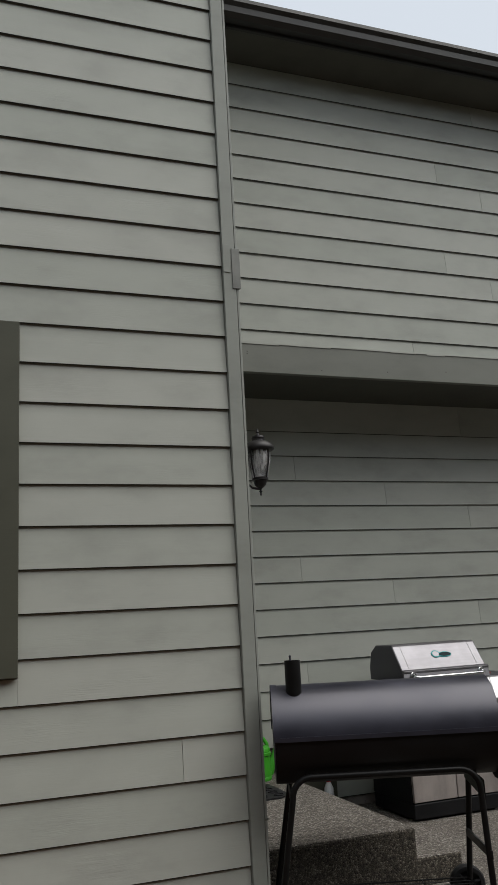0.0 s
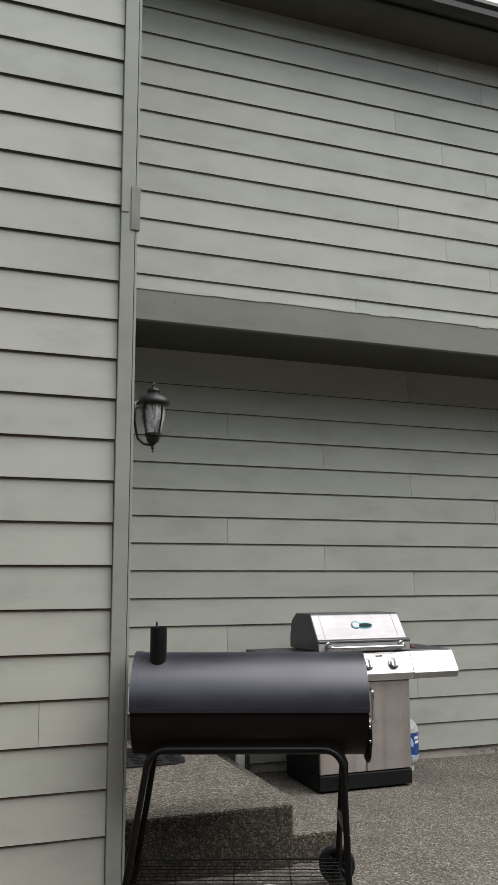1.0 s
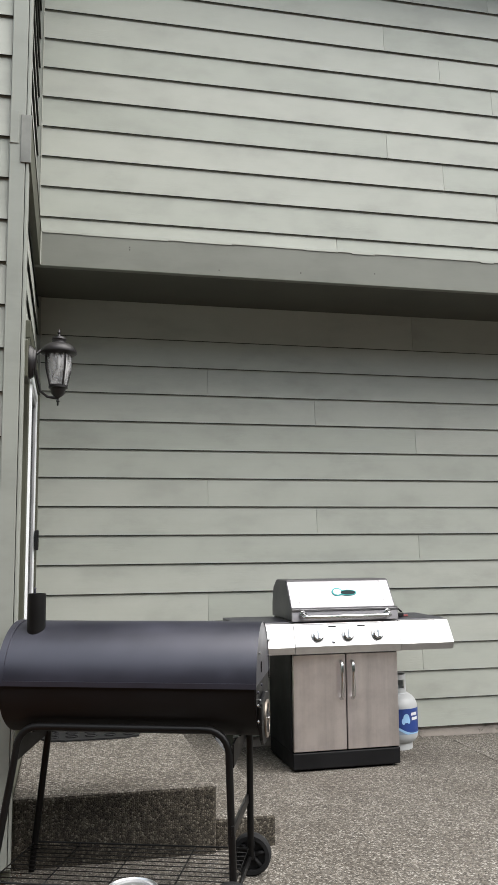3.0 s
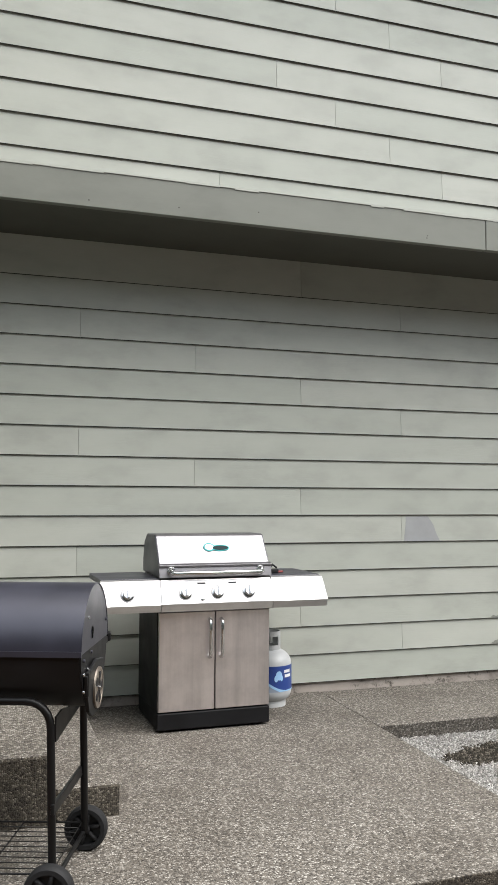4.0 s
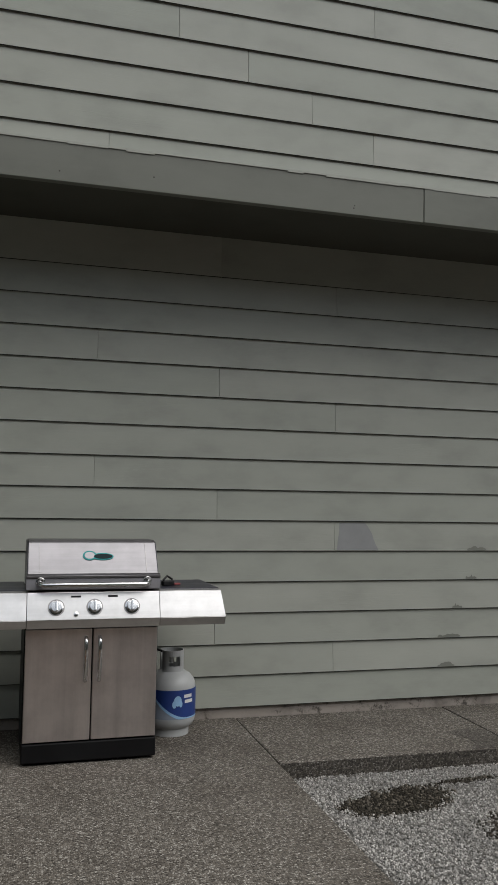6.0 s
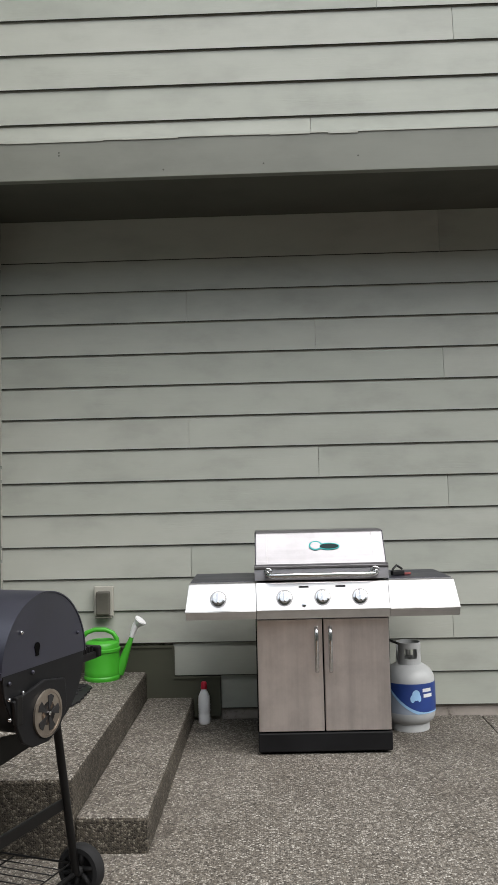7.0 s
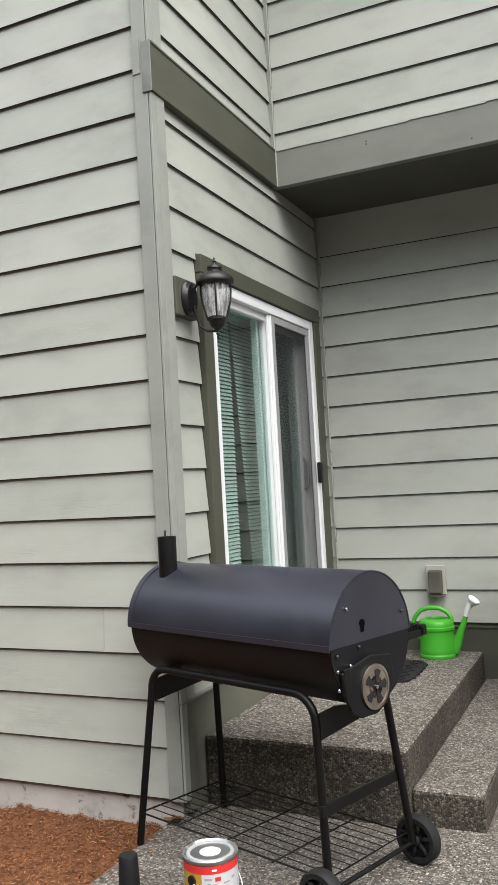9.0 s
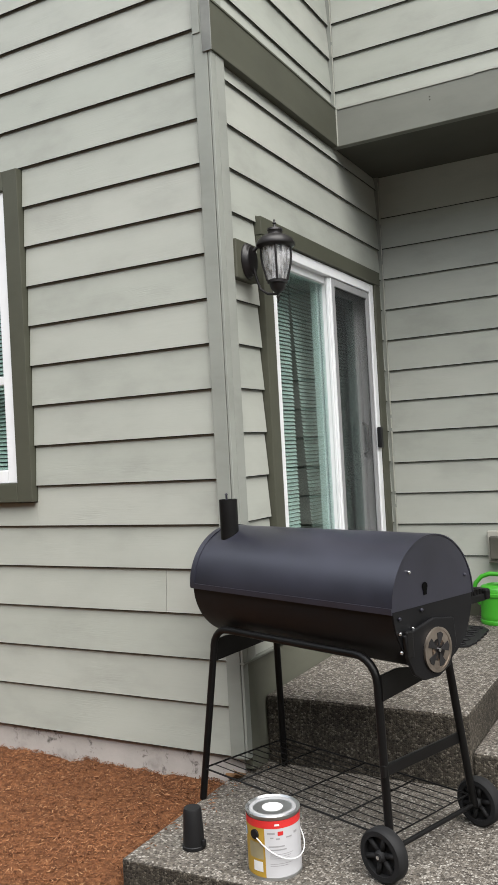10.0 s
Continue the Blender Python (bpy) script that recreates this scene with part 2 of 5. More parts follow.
DARK_STONES = scatter_mat("damp_dark_gravel", [(0, (0.016, 0.014, 0.011)), (0.6, (0.045, 0.038, 0.028)), (1, (0.16, 0.14, 0.115))])


def soil(name, a, c):
    m, nt, b = shader(name, 0.95, spec=0.2)
    v = coords(nt, offset=False)
    s = noise_tex(nt, v, 30, 8, 0.7)
    nt.links.new(ramp(nt, s, [(0.35, a), (0.65, c)]), b.inputs["Base Color"])
    bump(nt, b, s, 0.8, 0.02)
    return m


SOIL = soil("bark_covered_soil", (0.085, 0.035, 0.016), (0.21, 0.088, 0.038))
YARD = soil("dark_yard_soil", (0.045, 0.03, 0.018), (0.12, 0.075, 0.045))
GRIT = soil("fine_grit", (0.12, 0.115, 0.105), (0.3, 0.29, 0.275))


def glass(name, tint):
    m, nt, b = shader(name, 0.02, 0.0, tint)
    nt.nodes.remove(b)
    out = nt.nodes["Material Output"]
    tr = nt.nodes.new("ShaderNodeBsdfTransparent")
    tr.inputs["Color"].default_value = (*tint, 1)
    gl = nt.nodes.new("ShaderNodeBsdfGlossy")
    gl.inputs["Roughness"].default_value = 0.015
    lw = nt.nodes.new("ShaderNodeLayerWeight")
    lw.inputs["Blend"].default_value = 0.5
    pw = nt.nodes.new("ShaderNodeMath")
    pw.operation = "POWER"
    pw.inputs[1].default_value = 3.6
    nt.links.new(lw.outputs["Facing"], pw.inputs[0])
    fr = nt.nodes.new("ShaderNodeMath")
    fr.operation = "MULTIPLY_ADD"
    fr.inputs[1].default_value, fr.inputs[2].default_value = 0.9, 0.035
    nt.links.new(pw.outputs[0], fr.inputs[0])
    mx = nt.nodes.new("ShaderNodeMixShader")
    nt.links.new(fr.outputs[0], mx.inputs["Fac"])
    nt.links.new(tr.outputs["BSDF"], mx.inputs[1])
    nt.links.new(gl.outputs["BSDF"], mx.inputs[2])
    nt.links.new(mx.outputs["Shader"], out.inputs["Surface"])
    return m


PANE = glass("window_glass", (0.66, 0.77, 0.745))


def wavy_glass(name):
    m, nt, b = shader(name, 0.12, 0.0, (0.85, 0.85, 0.86))
    out = nt.nodes["Material Output"]
    streak = noise_tex(nt, coords(nt, (60, 60, 9), False), 1.0, 3)
    tr = nt.nodes.new("ShaderNodeBsdfTransparent")
    tr.inputs["Color"].default_value = (0.8, 0.8, 0.81, 1)
    mx = nt.nodes.new("ShaderNodeMixShader")
    nt.links.new(ramp(nt, streak, [(0.42, (0.05, 0.05, 0.05)), (0.66, (0.42, 0.42, 0.42))]), mx.inputs["Fac"])
    bump(nt, b, streak, 0.8, 0.006)
    nt.links.new(tr.outputs["BSDF"], mx.inputs[1])
    nt.links.new(b.outputs["BSDF"], mx.inputs[2])
    nt.links.new(mx.outputs["Shader"], out.inputs["Surface"])
    return m


LAMP_GLASS = wavy_glass("lamp_glass")


def mesh_screen(name):
    m, nt, b = shader(name, 0.7, 0.0, (0.012, 0.014, 0.015))
    out = nt.nodes["Material Output"]
    tr = nt.nodes.new("ShaderNodeBsdfTransparent")
    mx = nt.nodes.new("ShaderNodeMixShader")
    mx.inputs["Fac"].default_value = 0.46
    nt.links.new(tr.outputs["BSDF"], mx.inputs[1])
    nt.links.new(b.outputs["BSDF"], mx.inputs[2])
    nt.links.new(mx.outputs["Shader"], out.inputs["Surface"])
    return m


INSECT = mesh_screen("insect_screen")


# ---------------------------------------------------------------- mesh helpers
def box(bm, x0, x1, y0, y1, z0, z1, bevel=0.0):
    vs = [bm.verts.new((x, y, z)) for z in (z0, z1) for y in (y0, y1) for x in (x0, x1)]
    fs = [bm.faces.new([vs[i] for i in q]) for q in ((0, 2, 3, 1), (4, 5, 7, 6), (0, 1, 5, 4), (2, 6, 7, 3), (0, 4, 6, 2), (1, 3, 7, 5))]
    if bevel:
        edges = list({e for f in fs for e in f.edges})
        bmesh.ops.bevel(bm, geom=edges, offset=bevel, segments=2, profile=0.5, affect="EDGES")
    return bm


def slab_poly(bm, pts, axis, a0, a1, bevel=0.0):
    """A polygon drawn in the plane across an axis, drawn out from a0 to a1 along it."""
    def place(p, a):
        return {"x": (a, p[0], p[1]), "y": (p[0], a, p[1]), "z": (p[0], p[1], a)}[axis]
    v0 = [bm.verts.new(place(p, a0)) for p in pts]
    v1 = [bm.verts.new(place(p, a1)) for p in pts]
    n = len(pts)
    fs = [bm.faces.new(v0), bm.faces.new(list(reversed(v1)))]
    for i in range(n):
        j = (i + 1) % n
        fs.append(bm.faces.new((v0[i], v1[i], v1[j], v0[j])))
    if bevel:
        edges = list({e for f in fs for e in f.edges})
        bmesh.ops.bevel(bm, geom=edges, offset=bevel, segments=2, profile=0.5, affect="EDGES")
    return bm


def tube(bm, pts, r, seg=10, r1=None, caps=True):
    """A round bar swept along points; it tapers to r1."""
    pts = [Vector(p) for p in pts]
    rings, ref = [], None
    for i, p in enumerate(pts):
        d = (pts[min(i + 1, len(pts) - 1)] - pts[max(i - 1, 0)]).normalized()
        if ref is None:
            ref = d.orthogonal().normalized()
        ref = (ref - d * ref.dot(d)).normalized()
        side = d.cross(ref)
        k = i / max(1, len(pts) - 1)
        rr = r if r1 is None else r + (r1 - r) * k
        rings.append([bm.verts.new(p + rr * (math.cos(2 * math.pi * s / seg) * ref + math.sin(2 * math.pi * s / seg) * side)) for s in range(seg)])
    for a, b in zip(rings, rings[1:]):
        for s in range(seg):
            bm.faces.new((a[s], a[(s + 1) % seg], b[(s + 1) % seg], b[s])).smooth = True
    if caps:
        bm.faces.new(list(reversed(rings[0])))
        bm.faces.new(rings[-1])
    return bm


def lathe(bm, prof, seg=32, at=(0, 0, 0), axis="z"):
    """Turns a profile of (radius, height) about an axis through at."""
    def place(c, d, h):
        p = {"z": (c, d, h), "y": (d, h, c), "x": (h, c, d)}[axis]
        return bm.verts.new((at[0] + p[0], at[1] + p[1], at[2] + p[2]))
    rings = []
    for r, h in prof:
        if r < 1e-6:
            rings.append([place(0, 0, h)])
        else:
            rings.append([place(r * math.cos(2 * math.pi * s / seg), r * math.sin(2 * math.pi * s / seg), h) for s in range(seg)])
    for a, b in zip(rings, rings[1:]):
        for s in range(seg):
            t = (s + 1) % seg
            if len(a) == 1 and len(b) == 1:
                continue
            q = (a[0], b[t], b[s]) if len(a) == 1 else (a[s], a[t], b[0]) if len(b) == 1 else (a[s], a[t], b[t], b[s])
            bm.faces.new(q).smooth = True
    if len(rings[0]) > 1 and prof[0] != prof[-1]:
        bm.faces.new(list(reversed(rings[0])))
    if len(rings[-1]) > 1 and prof[0] != prof[-1]:
        bm.faces.new(rings[-1])
    return bm


def arc(cx, cz, r, a0, a1, n):
    return [(cx + r * math.cos(radians(a0 + (a1 - a0) * i / n)), cz + r * math.sin(radians(a0 + (a1 - a0) * i / n))) for i in range(n + 1)]


def finish(bm, name, material, sharp=48):
    bmesh.ops.recalc_face_normals(bm, faces=bm.faces)
    for e in bm.edges:
        if len(e.link_faces) == 2 and e.calc_face_angle(0.0) > radians(sharp):
            e.smooth = False
    me = bpy.data.meshes.new(name)
    bm.to_mesh(me)
    bm.free()
    me.materials.append(material)
    return me


def part(name, bm, material, parent, label="", at=None):
    ob = new(name, finish(bm, name, material))
    ob.parent = parent
    if at is not None:
        ob.matrix_basis = at
    return tagged(ob, label)


def thing(name, label, category, m=None, group="", kind=""):
    ob = new(name)
    ob.empty_display_size = 0.05
    if m is not None:
        ob.matrix_basis = m
    return tagged(ob, label, category, group, kind)


def setting(name, bm, material, label="", category=""):
    return tagged(new(name, finish(bm, name, material)), label, category, kind="structure")


def B():
    return bmesh.new()


# ---------------------------------------------------------------- plan
BACK = 1.955          # back wall
UPPER = 1.32          # upper wall over the recess
BELT0, BELT1 = 2.893, 3.098

EAST, WEST, TOP = 8.0, -5.0, 5.9
STEP_Z, LAND_Z = 0.128, 0.275
SIDE = -0.03          # plane of the side wall

# ground: one sheet to the horizon, lower than the paving, dished a little by the wall
bm = B()
xs = [-400, -60, -12, -6, *[-5 + 0.25 * i for i in range(53)], 12, 60, 400]
ys = [-400, -60, -12, -6, *[-5 + 0.25 * i for i in range(33)], 12, 60, 400]
grid = [[bm.verts.new((x, y, -0.15 + 0.008 * math.sin(3.1 * x + 1.7 * y))) for x in xs] for y in ys]
for r0, r1 in zip(grid, grid[1:]):
    for i in range(len(xs) - 1):
        bm.faces.new((r0[i], r0[i + 1], r1[i + 1], r1[i])).smooth = True
setting("ground", bm, YARD, "bark-covered soil around the patio", "ground")

# paving
bm = slab_poly(B(), [(-0.065, -0.765), (2.716, -0.695), (2.716, BACK - 0.005), (-0.065, BACK - 0.005)], "z", -0.2, 0.0, 0.006)
patio = setting("patio", bm, AGG, "exposed-aggregate concrete patio slab", "pavement")
bm = box(B(), 2.724, 4.08, 1.078, BACK - 0.005, -0.2, -0.003, 0.006)
setting("patio_strip", bm, AGG, "narrow exposed-aggregate strip along the wall", "pavement")
# Thin dark sheet: the kerb's damp, and its shade put into the colour.
setting("damp_kerb_face", box(B(), 2.724, 4.08, 1.0735, 1.0775, -0.15, -0.006), AGG_WET, "damp edge of the paving strip, its shade darkened in", "pavement")
bm = box(B(), 4.088, EAST, 1.06, BACK - 0.005, -0.2, -0.002, 0.006)
setting("patio_strip_far", bm, AGG, "further exposed-aggregate strip along the wall", "pavement")

steps = thing("patio_steps", "two-level exposed-aggregate landing and step below the sliding door", "steps", kind="structure")
part("landing", box(B(), SIDE + 0.027, 0.835, 0.15, BACK - 0.012, -0.02, LAND_Z, 0.014), AGG, steps)
part("lower_step", box(B(), 0.8345, 1.1, 0.182, BACK - 0.012, -0.02, STEP_Z, 0.014), AGG, steps)
# the upright faces take a brown stain, with their shade darkened into the tone
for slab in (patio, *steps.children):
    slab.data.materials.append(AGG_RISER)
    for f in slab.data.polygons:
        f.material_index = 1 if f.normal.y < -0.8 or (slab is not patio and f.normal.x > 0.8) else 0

# house cores behind the boards
bm = B()
WX0, WX1, WZ0, WZ1 = -2.44, -1.14, 1.21, 2.538      # window opening in the front wall
DY0, DY1, DZ0, DZ1 = 0.41, 1.725, 0.44, 2.215     # door opening in the side wall
for q in ((WEST, WX0, 0, 0.15, -0.3, TOP), (WX1, SIDE - 0.001, 0, 0.15, -0.3, TOP), (WX0, WX1, 0, 0.15, -0.3, WZ0), (WX0, WX1, 0, 0.15, WZ1, TOP)):
    box(bm, *q)
wall_front = setting("wall_front", bm, FOUND, "grey-green lap-sided front wall of the house", "wall")
bm = B()
for q in ((-0.15, 0, 0.15, DY0, -0.3, TOP), (-0.15, 0, DY1, BACK + 0.15, -0.3, TOP), (-0.15, 0, DY0, DY1, -0.3, DZ0), (-0.15, 0, DY0, DY1, DZ1, TOP)):
    box(bm, *q)
wall_side = setting("wall_side", bm, FOUND, "grey-green lap-sided wall with a sliding glass door", "wall")
wall_side.location.x = SIDE
wall_back = setting("wall_back", box(B(), SIDE + 0.001, EAST, BACK, BACK + 0.15, -0.3, BELT0 + 0.05), FOOTING, "grey-green lap-sided wall of the recess", "wall")
wall_upper = setting("wall_upper", box(B(), SIDE + 0.001, EAST, UPPER, UPPER + 0.15, BELT0 + 0.06, 5.3), FOUND, "grey-green lap-sided upper storey wall", "wall")
setting("soffit", box(B(), SIDE + 0.001, EAST, UPPER - 0.02, BACK, BELT0 + 0.012, BELT0 + 0.055), SOFFIT, "soffit under the upper storey, shade toned into its paint", "soffit")
bm = B()
box(bm, EAST, EAST + 0.15, UPPER + 0.151, 4.6, -0.3, 5.3)
setting("wall_east", bm, FOUND, "plain end wall of the house", "wall")
# unseen tall wall added behind the walk; it keeps low sky light off the house
bm = B()
box(bm, -9.2, 16.0, -9.2, -9.0, -0.3, 6.4)
box(bm, -9.2, -9.0, -9.0, 4.0, -0.3, 6.4)
box(bm, 15.8, 16.0, -9.0, 4.0, -0.3, 6.4)
setting("yard_boundary", bm, SKY_BLOCK, "unseen plain wall added to block low sky light", "wall")

# the room behind the door and the window
bm = B()
box(bm, WEST, -0.16, 4.2, 4.3, 0, 2.7)
box(bm, WEST - 0.1, WEST, 0, 4.3, -0.3, TOP)
setting("room_wall", bm, ROOM, "plain inner walls of the house", "wall")
bm = box(B(), -0.16, SIDE, BACK + 0.151, 4.3, -0.3, TOP)
setting("room_wall_east", bm, ROOM, "plain inner wall of the house", "wall")
setting("room_floor", box(B(), WEST, -0.151, 0.151, 4.2, 0.1, 0.25), ROOM_FLOOR, "carpeted floor inside the house", "floor")
setting("room_ceiling", box(B(), WEST, -0.151, 0.151, 4.2, 2.7, 2.8), ROOM, "plain ceiling inside the house", "ceiling")

# roofs, fascia and gutter
def roof(name, x0, x1, y_eave, y_ridge, z_eave, rise, label):
    th = thing(name, label, "roof", kind="structure")
    bm = B()
    slab_poly(bm, [(y_eave, z_eave), (y_ridge, z_eave + rise), (y_ridge, z_eave + rise + 0.06), (y_eave, z_eave + 0.06)], "x", x0, x1)
    part("deck", bm, SHINGLE, th)
    return th


main_roof = roof("roof_upper", SIDE + 0.03, EAST + 0.3, 0.95, 4.6, 5.31, 1.4, "dark shingled roof over the upper storey")
part("fascia", box(B(), SIDE + 0.03, EAST + 0.3, 0.955, 0.98, 5.228, 5.31, 0.002), GUTTER, main_roof)
part("eave_soffit", box(B(), SIDE + 0.03, EAST + 0.3, 0.98, UPPER - 0.002, 5.24, 5.255), SOFFIT, main_roof)
bm = slab_poly(B(), [(0.952, 5.365), (0.952, 5.25), (0.895, 5.25), (0.868, 5.28), (0.862, 5.32), (0.842, 5.345), (0.842, 5.372), (0.85, 5.372), (0.852, 5.35), (0.872, 5.325), (0.878, 5.285), (0.9, 5.26), (0.942, 5.26), (0.942, 5.365)], "x", SIDE + 0.03, EAST + 0.3)
part("gutter", bm, GUTTER, main_roof, "dark brown ogee gutter")
front_roof = roof("roof_front", WEST - 0.4, 0.4, -0.4, 4.0, TOP, 1.5, "dark shingled roof over the front part")
part("eave_soffit", box(B(), WEST - 0.4, 0.4, -0.38, 0.0, TOP - 0.03, TOP - 0.01), SOFFIT, front_roof)

# ---------------------------------------------------------------- trim
def trim_box(name, label, category, q, material, bevel=0.003):
    return setting(name, box(B(), *q, bevel), material, label, category)


corner = thing("corner_trim", "grey-green corner boards where the two house walls meet", "trim", kind="structure")
part("front_board", box(B(), -0.07, SIDE + 0.0235, -0.039, -0.002, 0.07, TOP - 0.02, 0.002), POST, corner)
part("edge_strip", box(B(), SIDE + 0.0262, SIDE + 0.0375, -0.0375, 0.002, 0.07, TOP - 0.02, 0.002), POST, corner)
part("side_board", box(B(), SIDE + 0.001, SIDE + 0.0375, 0.003, 0.07, 0.445, TOP - 0.02, 0.002), POST, corner)
part("foot_board", box(B(), SIDE + 0.001, SIDE + 0.035, 0.003, 0.06, 0.02, 0.443, 0.002), SKIRT, corner)
inner = thing("inner_corner_trim", "thin caulked strip in the inner wall corner", "trim", kind="structure")
part("lower_strip", box(B(), SIDE + 0.002, SIDE + 0.036, BACK - 0.036, BACK - 0.002, 0.42, BELT0 + 0.01, 0.002), POST, inner)
part("upper_strip", box(B(), SIDE + 0.002, SIDE + 0.036, UPPER - 0.036, UPPER - 0.002, BELT1, 5.235, 0.002), POST, inner)
bm = B()
bead = random.Random(9)
z = 0.45
while z < BELT0 - 0.1:
    step = bead.uniform(0.05, 0.22)
    w = bead.uniform(0.003, 0.007)
    box(bm, SIDE + 0.036, SIDE + 0.036 + w, BACK - 0.037 - w, BACK - 0.036, z, z + step)
    z += step + bead.choice((0.001, 0.001, 0.02))
part("caulk_bead", bm, CAULK, inner, "uneven pale bead of caulk")
bm = B()
z = BELT1 + 0.01
while z < 5.1:
    step = bead.uniform(0.05, 0.22)
    w = bead.uniform(0.003, 0.006)
    box(bm, SIDE + 0.036, SIDE + 0.036 + w, UPPER - 0.037 - w, UPPER - 0.036, z, z + step)
    z += step + bead.choice((0.001, 0.001, 0.02))
part("caulk_bead", bm, CAULK, inner, "uneven pale bead of caulk")
belt = thing("belt_trim", "dark olive belt board around the upper storey", "trim", kind="structure")
part("side_board", box(B(), SIDE + 0.002, SIDE + 0.046, -0.039, UPPER - 0.05, BELT0, BELT1, 0.003), OLIVE, belt)
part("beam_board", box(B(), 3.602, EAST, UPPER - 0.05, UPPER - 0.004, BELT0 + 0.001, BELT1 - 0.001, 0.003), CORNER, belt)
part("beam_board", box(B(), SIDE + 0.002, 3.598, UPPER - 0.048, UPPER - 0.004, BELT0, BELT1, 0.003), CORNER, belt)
bm = slab_poly(B(), [(SIDE + a, BELT1 + b) for a, b in ((0.0, 0.004), (0.0495, 0.001), (0.0495, -0.008), (0.047, -0.008), (0.047, -0.001), (0.0, 0.002))], "y", -0.034, UPPER - 0.06)
part("side_flashing", bm, OLIVE, belt)
part("belt_caulk", box(B(), SIDE + 0.0455, SIDE + 0.051, UPPER - 0.055, UPPER - 0.0495, BELT0 + 0.004, BELT1 - 0.006, 0.001), CAULK, belt, "pale caulk in the corner of the belt")
rnd = random.Random(5)
bm = B()
x = 0.03
while x < EAST - 0.2:
    step = rnd.uniform(0.09, 0.3)
    drop = rnd.uniform(0.002, 0.011)
    box(bm, x, x + step + 0.001, UPPER - 0.053, UPPER - 0.003, BELT1 - drop, BELT1 + 0.006)
    x += step
part("beam_flashing", bm, SIDING, belt, "uneven paint edge along the top of the beam")
flash = part("corner_flashing", box(B(), SIDE + 0.004, SIDE + 0.047, -0.0445, -0.0395, BELT0 - 0.004, BELT1 + 0.004, 0.002), SHEET, belt, "dented bent sheet-metal end cap")
part("flashing_tab", box(B(), -0.07, SIDE - 0.005, -0.043, -0.0395, BELT0 + 0.08, BELT1 + 0.02, 0.001), POST, belt)
bm = B()
for nx, nz in ((0.525, 3.02), (0.525, 3.035), (1.06, 2.93), (1.57, 2.945), (2.05, 2.97), (3.17, 2.93), (3.175, 2.945), (4.02, 2.98)):
    lathe(bm, [(0.0, -0.002), (0.004, -0.0015), (0.006, 0.0)], 8, (nx, UPPER - 0.047, nz), "y")
part("nail_heads", bm, SOFFIT, belt)

# skirting by the landing, stepped down along the back wall
skirt = thing("skirt_boards", "dark olive skirting stepped along the landing", "trim", kind="structure")
bm = slab_poly(B(), [(SIDE + 0.027, 0.02), (1.255, 0.02), (1.255, 0.243), (0.983, 0.243), (0.983, 0.418), (SIDE + 0.027, 0.418)], "y", BACK - 0.038, BACK - 0.002, 0.002)
part("back_skirt", bm, OLIVE, skirt)
bm = slab_poly(B(), [(0.985, 0.41), (0.985, 0.235), (1.257, 0.235), (1.257, 0.247), (0.997, 0.247), (0.997, 0.422), (SIDE + 0.027, 0.422), (SIDE + 0.027, 0.41)], "y", BACK - 0.044, BACK - 0.0385)
part("skirt_cap", bm, OLIVE, skirt)
part("side_skirt", box(B(), SIDE + 0.001, SIDE + 0.026, 0.061, BACK - 0.036, 0.0, 0.436, 0.003), SKIRT, skirt)
part("corner_ledge", box(B(), SIDE + 0.002, SIDE + 0.044, -0.038, 0.25, 0.443, 0.453, 0.002), CORNER, skirt)

# touched-up paint on the boards, as thin films that follow the slope of each board
def film_on_board(pts, mat, label):
    z0 = 0.0615 + 0.185 * math.floor((pts[0][1] + 0.02 - 0.0615) / 0.185)
    bm = B()

    def face(z):
        return BACK - 0.023 + 0.0145 * (z - z0 - 0.0056) / 0.2094
    front = [bm.verts.new((x, face(z) - 0.0009, z)) for x, z in pts]
    rear = [bm.verts.new((x, face(z) - 0.0001, z)) for x, z in pts]
    bm.faces.new(front)
    bm.faces.new(list(reversed(rear)))
    for k in range(len(pts)):
        m = (k + 1) % len(pts)
        bm.faces.new((front[k], rear[k], rear[m], front[m]))
    setting("paint_patch", bm, mat, label, "paint patch")


film_on_board([(3.352, 0.993), (3.635, 0.993), (3.615, 1.03), (3.602, 1.06), (3.59, 1.1), (3.568, 1.135), (3.545, 1.165), (3.372, 1.163), (3.368, 1.1), (3.36, 1.06)], PATCH, "grey touch-up paint patch on a board")
blot = random.Random(21)
for px, pz, pw in ((4.332, 0.9935, 0.07), (4.29, 0.8085, 0.04), (4.19, 0.6235, 0.035), (4.13, 0.4385, 0.08), (4.11, 0.2535, 0.06)):
    top = [(px + pw * (1 - 2 * k / 9), pz + 0.008 + blot.uniform(0.0, 0.026) * (1 - abs(1 - 2 * k / 9) ** 2)) for k in range(10)]
    film_on_board([(px - pw, pz), (px + pw, pz), *top], CORNER, "dull touch-up paint blot on a board")

